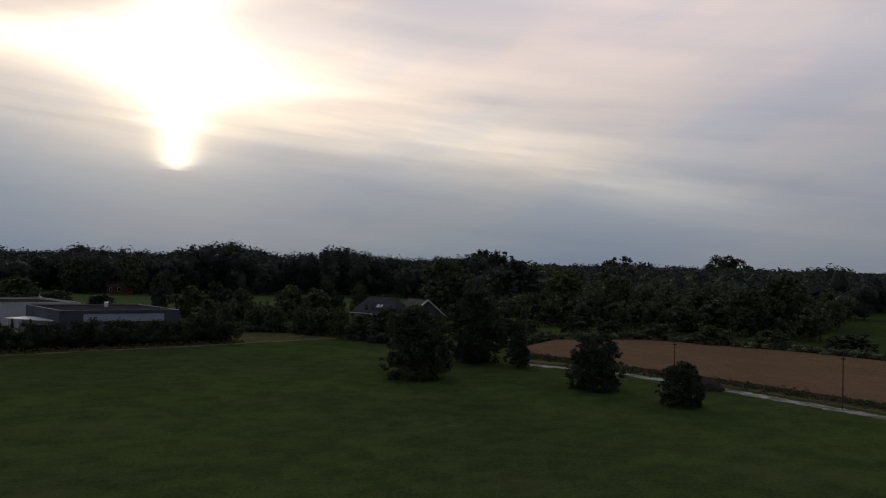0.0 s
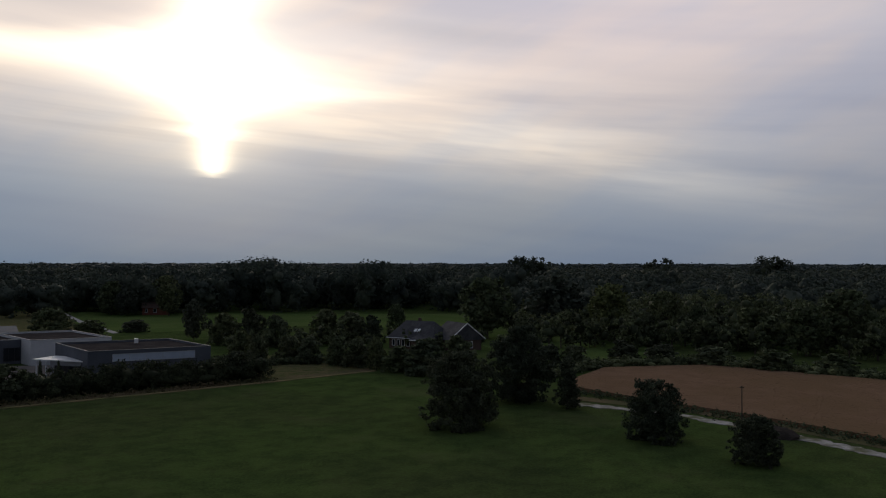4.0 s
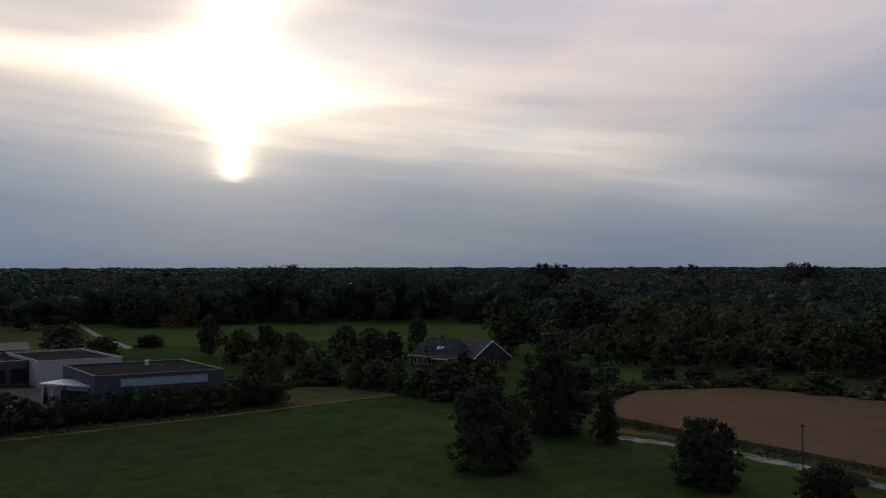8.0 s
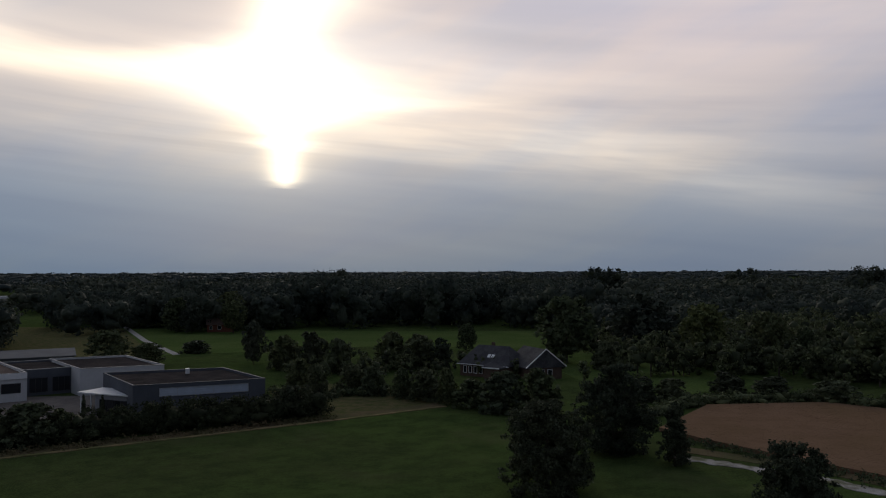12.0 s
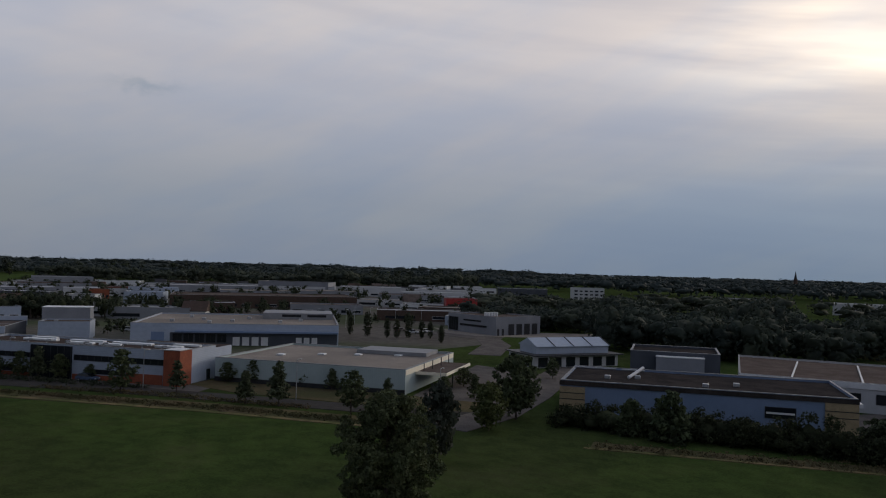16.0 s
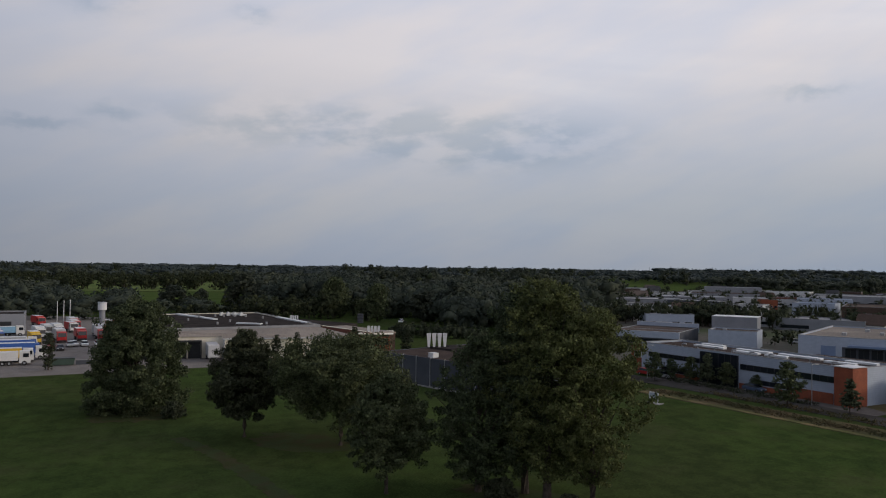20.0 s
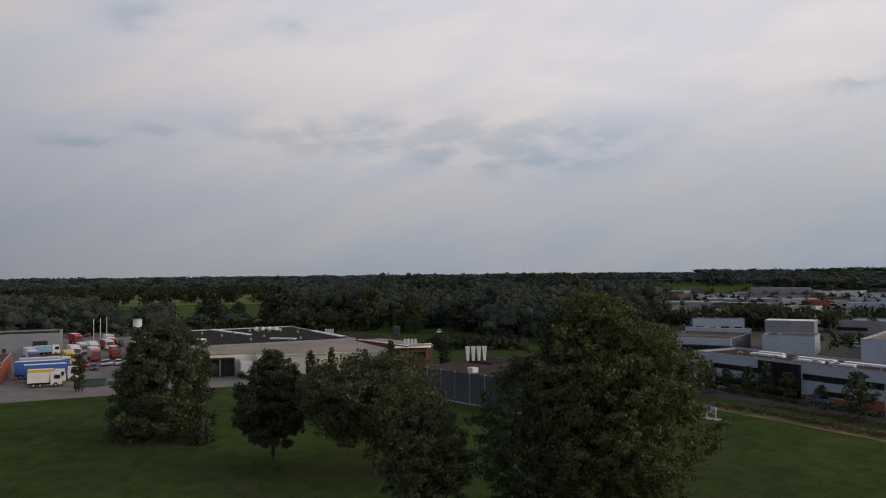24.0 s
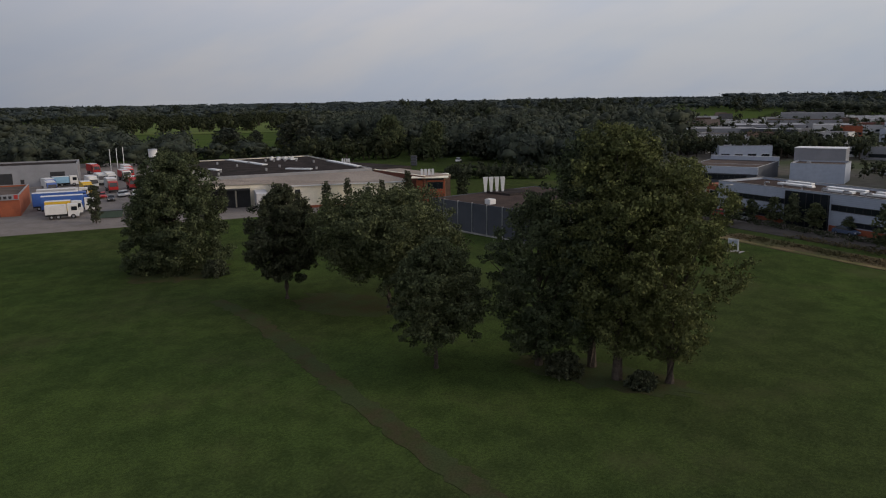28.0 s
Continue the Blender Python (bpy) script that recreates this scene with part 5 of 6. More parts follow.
def build_houses():
    a = thing("farmhouse", "low brick farmhouse with a dark hipped tile roof", "house", pose(-23.6, 199.8, 0, 0, 0, -28))
    part("wall", block(0.5, 13.0, 0.5, 9.5, -0.1, 2.8), M_brown_brick, a, "dark brick wall")
    bm = bmesh.new()
    lo = [bm.verts.new(p) for p in ((0, 0, 2.7), (13.5, 0, 2.7), (13.5, 10, 2.7), (0, 10, 2.7))]
    hi = [bm.verts.new(p) for p in ((2.6, 5, 6.7), (10.9, 5, 6.7))]
    for f in ((lo[0], lo[1], hi[1], hi[0]), (lo[1], lo[2], hi[1]), (lo[2], lo[3], hi[0], hi[1]), (lo[3], lo[0], hi[0]), (lo[3], lo[2], lo[1], lo[0])):
        bm.faces.new(f)
    roof = part("roof", bm, M_tile_roof, a, "dark slate tile roof")
    for x in (7.2, 8.2):
        sl = block(-0.35, 0.35, -0.5, 0.5, 0.0, 0.12)
        part("skylight", sl, M_skylight, roof, "bright roof window", pose(x, 2.2, 4.55, 38.7))
    part("gutter", block(-0.05, 13.55, -0.14, -0.01, 2.62, 2.78), M_trim, a, "white gutter board")
    for x in (1.4, 2.8, 4.2, 5.6):
        window(a, x, x + 0.9, 0.7, 2.3, at=0.5, frame_mat=M_trim)
    part("chimney", block(6.0, 6.6, 5.2, 5.8, 6.2, 7.4), M_brown_brick, a)
    p = part("porch", block(9.2, 12.8, -3.0, 0.49, -0.1, 2.6), M_brown_brick, a)
    part("porch_roof", prism([(8.9, -3.3), (13.1, -3.3), (13.1, 2.4), (8.9, 2.4)], 2.5, [3.1, 2.7, 2.7, 3.9]), M_tile_roof, a)
    part("porch_gutter", block(8.8, 13.2, -3.45, -3.31, 2.6, 2.85), M_trim, a)
    b = thing("farmhouse", "small brick house with a steep gabled roof", "house", pose(-7.4, 192.4, 0, 0, 0, 30))
    part("wall", block(0.4, 8.6, 0.4, 10.0, -0.1, 2.9), M_brown_brick, b, "dark brick wall")
    part("gable", prism([(0.4, 0.4), (8.6, 0.4), (8.6, 0.7), (0.4, 0.7)], 2.9, 2.95), M_brown_brick, b)
    bm = bmesh.new()
    tri = [[bm.verts.new((x, y, z)) for x, z in ((0.4, 2.95), (8.6, 2.95), (4.5, 6.2))] for y in (0.42, 0.7)]
    bm.faces.new(tri[0])
    bm.faces.new(tri[1][::-1])
    for i in range(3):
        bm.faces.new((tri[0][i], tri[0][(i + 1) % 3], tri[1][(i + 1) % 3], tri[1][i]))
    part("gable", bm, M_brown_brick, b)
    for sgn in (1, -1):
        pts = [(4.5 - sgn * 4.9, 0.0), (4.5, 0.0), (4.5, 10.3), (4.5 - sgn * 4.9, 10.3)]
        part("roof", prism(pts if sgn > 0 else pts[::-1], 2.55, [2.75, 6.55, 6.55, 2.75] if sgn > 0 else [2.75, 6.55, 6.55, 2.75]), M_tile_roof, b, "dark slate tile roof")
        bm = bmesh.new()
        tube(bm, [(4.5 - sgn * 5.0, -0.06, 2.7), (4.5, -0.06, 6.62)], [0.12, 0.12], 6)
        part("barge_board", bm, M_trim, b, "white barge board")
    window(b, 3.0, 4.2, 0.6, 2.2, at=0.4, frame_mat=M_trim)
    window(b, 5.0, 6.2, 0.6, 2.2, at=0.4, frame_mat=M_trim)
    window(b, 4.0, 5.0, 3.4, 4.6, at=0.42, frame_mat=M_trim)
    c = thing("red_house", "red brick house half hidden under tall trees", "house", pose(-134, 311, 0, 0, 0, 20))
    part("wall", block(0, 10, 0, 8, -0.1, 2.9), M_brown_red, c, "dark red brick wall")
    part("roof", prism([(-0.4, -0.4), (10.4, -0.4), (10.4, 4), (-0.4, 4)], 2.8, [2.9, 2.9, 5.2, 5.2]), M_brown_brick, c, "red tile roof")
    part("roof", prism([(-0.4, 4.01), (10.4, 4.01), (10.4, 8.4), (-0.4, 8.4)], 2.8, [5.2, 5.2, 2.9, 2.9]), M_brown_brick, c, "red tile roof")
    window(c, 1, 2, 1, 2.6, frame_mat=M_trim)
    window(c, 4, 5.4, 1, 2.6, frame_mat=M_trim)


build_houses()


def build_big_hall():
    """The cream hall behind the row of trees, its brick tower and the low grey annex."""
    ob = flat_building("factory_hall", "large hall with a black flat roof and white fascia", -151.3, -109.9, 146.0, 40.0, 56.0, 6.8, M_cream, M_black_roof, lip=0.2)
    part("fascia", block(-0.1, 40.1, -0.25, -0.06, 6.2, 6.8), M_edge, ob, "pale grey fascia board")
    part("roof_wing", prism([(40.1, 1.0), (52.0, 2.4), (44.0, 24.0), (40.1, 24.0)], -0.1, 6.6), M_black_roof, ob, "black roofed rear wing")
    for x0, y0, x1, y1 in ((39.4, 32.5, 39.7, 8.0), (21.7, 13.5, 26.8, 8.5), (15.0, 56.0, 20.0, 29.7), (4.4, 24.5, 5.7, 19.9), (31.0, 52.0, 33.0, 45.0)):
        bm = bmesh.new()
        a, b = Vector((x0, y0)), Vector((x1, y1))
        e = Vector((-(b - a).y, (b - a).x)).normalized() * 0.75
        prism([tuple(a - e), tuple(b - e), tuple(b + e), tuple(a + e)], 6.55, 6.9, bm)
        part("skylight", bm, M_skylight, ob)
    for x, y in ((3, 6), (5, 14), (16, 12), (21.5, 20), (28, 8), (23.3, 42.6), (25.5, 41.3), (28.3, 39.6), (31.2, 37.9), (34, 30), (17.4, 38.3), (12, 28), (9, 40)):
        roof_unit(ob, x, y, 6.55, 0.5, 0.5, 0.75, M_edge, "roof_vent")
    an = thing("hall_front", "cream panelled hall front with recessed loading docks", "building", pose(-142.6, -104.3, 0, 0, 0, 133.0))
    W = 45.6
    part("wall", block(15.8, W, 0, 0.3, -0.1, 5.2), M_cream, an, "cream front wall")
    part("recess_wall", block(-6.0, 15.5, 6.5, 6.8, -0.1, 5.2), M_cream, an, "cream wall above the docks")
    part("recess_side", block(15.5, 15.8, 0, 6.8, -0.1, 5.2), M_white, an)
    part("roof", prism([(-6.5, 6.1), (15.3, 6.1), (15.3, -0.4), (W + 0.4, -0.4), (47.0, 2.2), (40.4, 18.6), (2.2, 9.8), (-6.5, 8.4)], 5.2, [5.25, 5.25, 5.25, 5.25, 5.35, 6.3, 6.25, 6.1]), M_beige_roof, an, "brown-grey sloping roof")
    part("gutter", block(15.2, W + 0.3, -0.55, -0.41, 5.05, 5.3), M_trim, an)
    part("plinth", block(17.0, W, -0.08, -0.004, 0, 0.6), M_brick, an, "brick plinth")
    part("end_wall", block(W - 0.3, W, 0.31, 8.0, -0.1, 5.15), M_brick, an, "brick end wall")
    for i in range(4):
        dk = part("dock_door", block(-2.6 + i * 3.4, 0.2 + i * 3.4, 6.30, 6.48, 0.0, 4.0), M_dark, an, "dark dock door")
        part("dock_shelter", block(-2.9 + i * 3.4, 0.46 + i * 3.4, 4.9, 6.28, 4.02, 4.4), M_dark, dk)
        part("bumper_post", block(0.22 + i * 3.4, 0.46 + i * 3.4, 4.9, 6.28, 0.0, 4.0), M_dark, dk)
    for x in (20.5, 36.5):
        part("slot_window", block(x, x + 1.2, -0.06, -0.005, 0.5, 4.3), M_dark, an, "tall dark slot window")
    bw = thing("brick_parapet", "red-brown brick wall above the hall front's roof", "wall", pose(-185.3, -87.4, 0, 0, 0, 64.0))
    part("wall", block(0, 23.5, 0.0, 0.4, 3.0, 6.4), M_brown_red, bw, "red-brown brick wall")
    part("coping", block(-0.1, 23.6, -0.08, 0.48, 6.4, 6.52), M_cream, bw)
    part("flat_roof", block(0, 23.4, 0.5, 7.5, 5.9, 6.3), M_beige_roof, bw, "pale flat roof behind the brick wall")
    part("inner_wall", block(0, 23.4, 0.6, 7.4, -0.1, 5.89), M_brown_brick, bw)
    st = thing("metal_stack", "dark slatted metal cabinet on the hall roof", "rooftop unit", pose(-196.0, -83.0, 6.61, 0, 0, 118))
    part("core", block(0.1, 1.5, 0.1, 1.5, 0, 2.6), M_dark, st)
    for i in range(6):
        part("slat", block(0, 1.6, 0, 1.6, 0.2 + i * 0.42, 0.42 + i * 0.42), M_dgrey, st)
    t = thing("brick_tower", "orange brick corner block with a thin flat canopy roof", "building", pose(-174.6, -68.2, 0, 0, 0, 118))
    part("wall", block(0, 6.6, 0, 8, -0.1, 5.4), M_brick, t, "orange brick wall")
    part("roof", block(-1.2, 7.4, -0.9, 9.5, 5.95, 6.12), M_cream, t, "thin flat canopy roof")
    part("upper_wall", block(0.3, 6.3, 0.3, 7.7, 5.4, 5.95), M_dark, t)
    window(t, 2.6, 6.2, 3.4, 5.0, bars=2)
    sg = thing("roof_letters", "white letter-like shapes on the hall roof", "sign", pose(-177.2, -68.6, 6.125, 0, 0, 118))
    for i in range(4):
        part("panel", block(i * 0.85, i * 0.85 + 0.6, 1.0, 1.15, 0.0, 1.6), M_trim, sg)
    rs = thing("roof_letters", "white letter-like shapes at the back of the hall roof", "sign", pose(-198.6, -107.6, 6.62, 0, 0, 122))
    for i in range(4):
        part("panel", block(i * 0.62, i * 0.62 + 0.46, 0.0, 0.15, 0.0, 1.1), M_trim, rs)
    for i in range(4):
        bx = thing("roof_fan", "white square fan housing on the hall roof", "rooftop unit", pose(-199.3 - 1.0 * i, -134.0 + 1.7 * i, 6.45, 0, 0, 146), "fan housings on the hall roof")
        part("housing", block(-0.55, 0.55, -0.55, 0.55, 0.0, 1.0, 0.06), M_trim, bx)
        part("cowl", cyl(0, 0, 1.0, 1.25, 0.42, 0.34, 12), M_metal, bx)
    g = thing("grey_annex", "long low slate grey annex with a brown flat roof", "building", pose(-148.0, -48.6, 0, 0, 0, 68.8))
    L = 31.5
    for i in range(8):
        part("wall_panel", block(i * L / 8 + 0.03, (i + 1) * L / 8 - 0.03, 0, 0.25, 0.25, 5.5), M_dgrey, g, "slate grey ribbed panel")
        part("post", block(i * L / 8 - 0.08, i * L / 8 + 0.08, -0.12, 0.24, 0.0, 5.6), M_metal, g)
    part("base", block(-0.05, L, -0.25, 0.2, -0.1, 0.22), M_concrete, g)
    part("rear_wall", block(0, L, 27.7, 28, -0.1, 5.4), M_dgrey, g)
    part("side_wall", block(0, 0.25, 0.26, 27.7, -0.1, 5.4), M_dgrey, g)
    part("side_wall", block(L - 0.25, L, 0.26, 27.7, -0.1, 5.4), M_dgrey, g)
    part("roof", block(0.26, L - 0.26, 0.26, 27.7, 5.0, 5.3), M_dark_roof, g)
    part("roof_unit", block(13, 14.4, 2.0, 3.4, 5.3, 6.2), M_trim, g, "white roof unit")
    dk = part("sign_deck", block(1.5, 8, 13, 20, 5.31, 5.7), M_black_roof, g)
    s2 = thing("roof_sign", "row of tall white wedge-shaped sign panels", "sign", pose(-159.6, -40.9, 5.71, 0, 0, 125))
    for i in range(4):
        x = -2.2 + i * 1.15
        part("panel", wedge(x), M_trim, s2, "white tapered panel")
    part("rail", block(-2.4, 2.6, 0.31, 0.4, 0.0, 0.2), M_dark, s2)


def wedge(x):
    bm = bmesh.new()
    pts = ((x + 0.25, 0.0), (x + 0.7, 0.0), (x + 0.95, 2.9), (x, 2.9))
    lo = [bm.verts.new((a, 0.0, b)) for a, b in pts]
    hi = [bm.verts.new((a, 0.25, b)) for a, b in pts]
    bm.faces.new(lo)
    bm.faces.new(hi[::-1])
    for i in range(4):
        bm.faces.new((lo[i], hi[i], hi[(i + 1) % 4], lo[(i + 1) % 4]))
    bmesh.ops.recalc_face_normals(bm, faces=bm.faces)
    return bm


build_big_hall()


def build_yard_buildings():
    ob = flat_building("orange_shop", "orange brick shop with a grey sign band", -110.5, -147.2, 143.0, 15.0, 26.0, 4.6, M_brick, M_brown_roof)
    gate(ob, 6.0, 11.0, 3.4, material=M_dark, label="dark roller door")
    part("sign_band", block(0.0, 15.0, -0.3, -0.01, 3.7, 4.9), M_grey, ob, "grey sign band")
    for i in range(5):
        part("sign_mark", block(9.0 + i * 1.0, 9.6 + i * 1.0, -0.36, -0.31, 3.95, 4.55), M_dark, ob, "dark sign mark")
    part("sign_mark", block(14.0, 14.8, -0.36, -0.31, 3.9, 4.8), M_redpanel, ob, "red sign mark")
    b = flat_building("grey_hall", "grey hall with two dark overhead doors", -150.0, -203.0, 142.0, 27.0, 18.0, 6.4, M_grey, M_black_roof)
    gate(b, 5.5, 9.5, 4.2, material=M_dark)
    gate(b, 19.5, 23.5, 4.2, material=M_dark)
    gate(b, 11.5, 12.5, 2.3, material=M_dark)
    s = thing("silo", "slim white silo tower behind the trees", "silo", pose(-191, -176, 0))
    part("shaft", cyl(0, 0, 0, 7.2, 0.9, n=16), M_grey, s)
    part("cap", cyl(0, 0, 7.2, 9.4, 1.35, 1.35, n=16), M_trim, s)
    part("lid", cyl(0, 0, 9.4, 9.7, 1.5, 1.3, n=16), M_metal, s)
    for i in range(3):
        p = thing("flag_pole", "slim white pole at the back of the yard", "pole", pose(-205 + i * 5, -208 + i * 3, 0), "white poles")
        part("pole", cyl(0, 0, 0, 9, 0.12, n=8), M_trim, p)
        part("foot", cyl(0, 0, 0, 0.3, 0.3, n=8), M_concrete, p)


build_yard_buildings()


# ---------------------------------------------------------------- vehicles
def wheel(ob, x, y, r, w=0.28):
    bm = bmesh.new()
    bmesh.ops.create_cone(bm, cap_ends=True, segments=14, radius1=r, radius2=r, depth=w, matrix=pose(x, y, r, 90, 0, 0))
    t = part("wheel", bm, M_tyre, ob, "black tyre")
    bm = bmesh.new()
    bmesh.ops.create_cone(bm, cap_ends=True, segments=10, radius1=r * 0.55, radius2=r * 0.5, depth=w + 0.04, matrix=pose(x, y, r, 90, 0, 0))
    part("rim", bm, M_metal, t)


def profile(pts, y0, y1, inset=0.0):
    """A side outline (x, z) drawn out from y0 to y1; higher points may draw in."""
    bm = bmesh.new()
    top = max(z for _, z in pts)
    lo = min(z for _, z in pts)
    rows = []
    for s, y in ((1, y0), (-1, y1)):
        rows.append([bm.verts.new((x, y + s * inset * (z - lo) / (top - lo), z)) for x, z in pts])
    bm.faces.new(rows[0])
    bm.faces.new(rows[1][::-1])
    n = len(pts)
    for i in range(n):
        bm.faces.new((rows[0][i], rows[1][i], rows[1][(i + 1) % n], rows[0][(i + 1) % n]))
    bmesh.ops.recalc_face_normals(bm, faces=bm.faces)
    return bm


def car(x, y, turn, colour, col, label):
    ob = thing("car", label, "car", pose(x, y, 0.09, 0, 0, turn), "parked cars")
    m = paint(colour, col)
    part("body", profile([(-2.1, 0.35), (2.1, 0.35), (2.15, 0.7), (1.3, 0.92), (-2.05, 0.98), (-2.15, 0.6)], -0.88, 0.88, 0.05), m, ob)
    part("glass_house", profile([(-1.9, 0.98), (1.15, 0.93), (0.45, 1.40), (-1.45, 1.42)], -0.80, 0.80, 0.14), M_glass, ob, "dark car windows")
    part("roof", profile([(-1.42, 1.40), (0.42, 1.39), (0.35, 1.47), (-1.3, 1.48)], -0.66, 0.66, 0.03), m, ob)
    for sx in (-1.3, 1.32):
        for sy in (-0.78, 0.78):
            wheel(ob, sx, sy, 0.32, 0.22)
    for sy in (-0.6, 0.6):
        part("headlight", block(2.10, 2.17, sy - 0.18, sy + 0.18, 0.58, 0.72), M_skylight, ob)
        part("tail_light", block(-2.17, -2.10, sy - 0.16, sy + 0.16, 0.62, 0.80), M_redpanel, ob)
    return ob


def lorry(x, y, turn, colour, col, cab, cabcol, label, length=9.0, h=3.7):
    ob = thing("lorry", label, "lorry", pose(x, y, 0.06, 0, 0, turn), "lorries in the yard")
    m, c = paint(colour, col, 0.5), paint(cab, cabcol)
    part("cargo_box", block(-length / 2, length / 2 - 2.4, -1.25, 1.25, 1.05, h, 0.05), m, ob)
    part("box_roof", block(-length / 2 + 0.03, length / 2 - 2.43, -1.22, 1.22, h, h + 0.06), M_trim, ob, "pale box roof")
    part("chassis", block(-length / 2, length / 2 - 0.2, -0.45, 0.45, 0.6, 1.04), M_dark, ob)
    part("cab", profile([(length / 2 - 2.2, 0.55), (length / 2, 0.55), (length / 2, 1.6), (length / 2 - 0.25, 3.0), (length / 2 - 2.2, 3.1)], -1.2, 1.2, 0.06), c, ob)
    part("windscreen", profile([(length / 2 + 0.02, 1.65), (length / 2 + 0.03, 1.7), (length / 2 - 0.19, 2.75), (length / 2 - 0.24, 2.75)], -1.05, 1.05), M_glass, ob, "dark windscreen")
    for sy in (-1.22, 1.19):
        part("side_window", block(length / 2 - 1.5, length / 2 - 0.35, sy, sy + 0.03, 1.75, 2.6), M_glass, ob)
    part("bumper", block(length / 2 - 0.1, length / 2 + 0.1, -1.15, 1.15, 0.4, 0.8), M_dark, ob)
    for sx in (-length / 2 + 1.2, -length / 2 + 2.5, length / 2 - 1.2):
        for sy in (-1.05, 1.05):
            wheel(ob, sx, sy, 0.5, 0.32)
    return ob


WHITE, BLUE, YELLOW, RED, SILVER = (0.62, 0.62, 0.62), (0.03, 0.10, 0.36), (0.62, 0.40, 0.03), (0.42, 0.02, 0.02), (0.36, 0.38, 0.40)
lorry(-124.0, -125.8, 143, "white", WHITE, "white", WHITE, "white box lorry parked by the orange shop", 6.6, 2.9)
lorry(-130.6, -133.0, 143, "blue", BLUE, "white", WHITE, "blue curtain-sided lorry with a white cab", 11.0, 3.9)
lorry(-127.4, -130.0, 143, "yellow", YELLOW, "white", WHITE, "white lorry with a yellow stripe", 7.5, 3.2)
lorry(-133.6, -139.8, 143, "blue", BLUE, "blue", BLUE, "blue lorry with a pale roof", 12.0, 4.0)
lorry(-138.8, -147.0, 143, "silver", SILVER, "blue", BLUE, "silver lorry with a blue cab", 11.0, 3.9)
lorry(-155.5, -161.0, 62, "yellow", YELLOW, "yellow", YELLOW, "yellow lorry facing the field", 7.0, 3.4)
lorry(-163.0, -160.5, 60, "silver", SILVER, "red", RED, "silver lorry with a red cab", 9.0, 3.6)
lorry(-169.5, -160.0, 58, "red", RED, "red", RED, "red lorry at the back of the yard", 8.0, 3.4)
lorry(-174.0, -157.0, 58, "white", WHITE, "red", RED, "white lorry with a red cab", 8.0, 3.4)
lorry(-158.0, -181.0, 70, "white", WHITE, "blue", BLUE, "white lorry with a blue cab by the grey hall", 7.0, 3.2)
lorry(-166.0, -173.0, 64, "white", WHITE, "white", WHITE, "white lorry in the middle of the yard", 8.0, 3.5)
lorry(-176.0, -178.0, 64, "white", WHITE, "white", WHITE, "white lorry before the grey hall", 8.0, 3.5)
lorry(-186.0, -184.0, 64, "red", RED, "white", WHITE, "red lorry with a white cab", 8.0, 3.2)
lorry(-192.0, -190.0, 64, "white", WHITE, "red", RED, "white box lorry far back in the yard", 8.0, 3.2)
lorry(-184.0, -168.0, 64, "white", WHITE, "red", RED, "white and red lorry beside the silo", 8.0, 3.2)
lorry(-146.0, -152.5, 143, "white", WHITE, "white", WHITE, "white van-bodied lorry behind the blue ones", 6.5, 3.0)
lorry(-152.5, -172.0, 64, "white", WHITE, "blue", BLUE, "white lorry with a blue cab in the yard", 7.0, 3.3)
lorry(-179.0, -163.5, 60, "silver", SILVER, "red", RED, "silver lorry with a red cab beside the silo", 8.0, 3.5)
lorry(-196.0, -178.0, 64, "red", RED, "red", RED, "red lorry behind the silo", 8.0, 3.4)
lorry(-166.6, -186.0, 150, "pale_blue", (0.20, 0.38, 0.55), "white", WHITE, "pale blue lorry with a white cab by the grey hall", 7.0, 2.9)
lorry(-174.2, -180.0, 64, "white", WHITE, "silver", SILVER, "white box lorry among the parked ones", 7.5, 3.3)
lorry(-197.0, -214.0, 70, "red", RED, "red", RED, "red lorry by the poles at the back", 8.0, 3.4)
lorry(-198.8, -199.0, 64, "white", WHITE, "red", RED, "white lorry with a red cab by the poles", 8.0, 3.3)
car(-157.1, -147.6, 64, "white", WHITE, "white van-like car facing the field")
car(-283.0, -116.0, 20, "white", WHITE, "white car parked on the grass by the wood")
car(-148.5, -142.0, 55, "dark", (0.03, 0.03, 0.035), "black car parked in the lorry yard")
car(-151.8, -149.5, 55, "red", RED, "red car parked in the lorry yard")
car(-155.5, -147.0, 55, "silver", SILVER, "silver car parked in the lorry yard")
car(-158.4, -145.0, 55, "white", WHITE, "white car parked in the lorry yard")
car(-161.2, -143.0, 55, "white", WHITE, "white car parked in the lorry yard")
car(-168.4, 21.2, 55, "dark_blue", (0.06, 0.09, 0.16), "dark blue estate car before the office")
car(-164.4, 33.0, 50, "white", WHITE, "white car half hidden by a tree")
car(-178.5, 3.0, 60, "silver", SILVER, "silver car at the end of the office")
car(-181.0, -1.0, 62, "red", RED, "red car at the end of the office")
for i, (cx, cy) in enumerate([(-279, 27), (-283, 34), (-287, 24), (-266, 120), (-270, 127), (-274, 118)]):
    car(cx, cy, 70 + 30 * (i % 3), ("silver", "white", "dark")[i % 3], (SILVER, WHITE, (0.03, 0.03, 0.035))[i % 3], ("silver", "white", "black")[i % 3] + " car on the estate's car park")


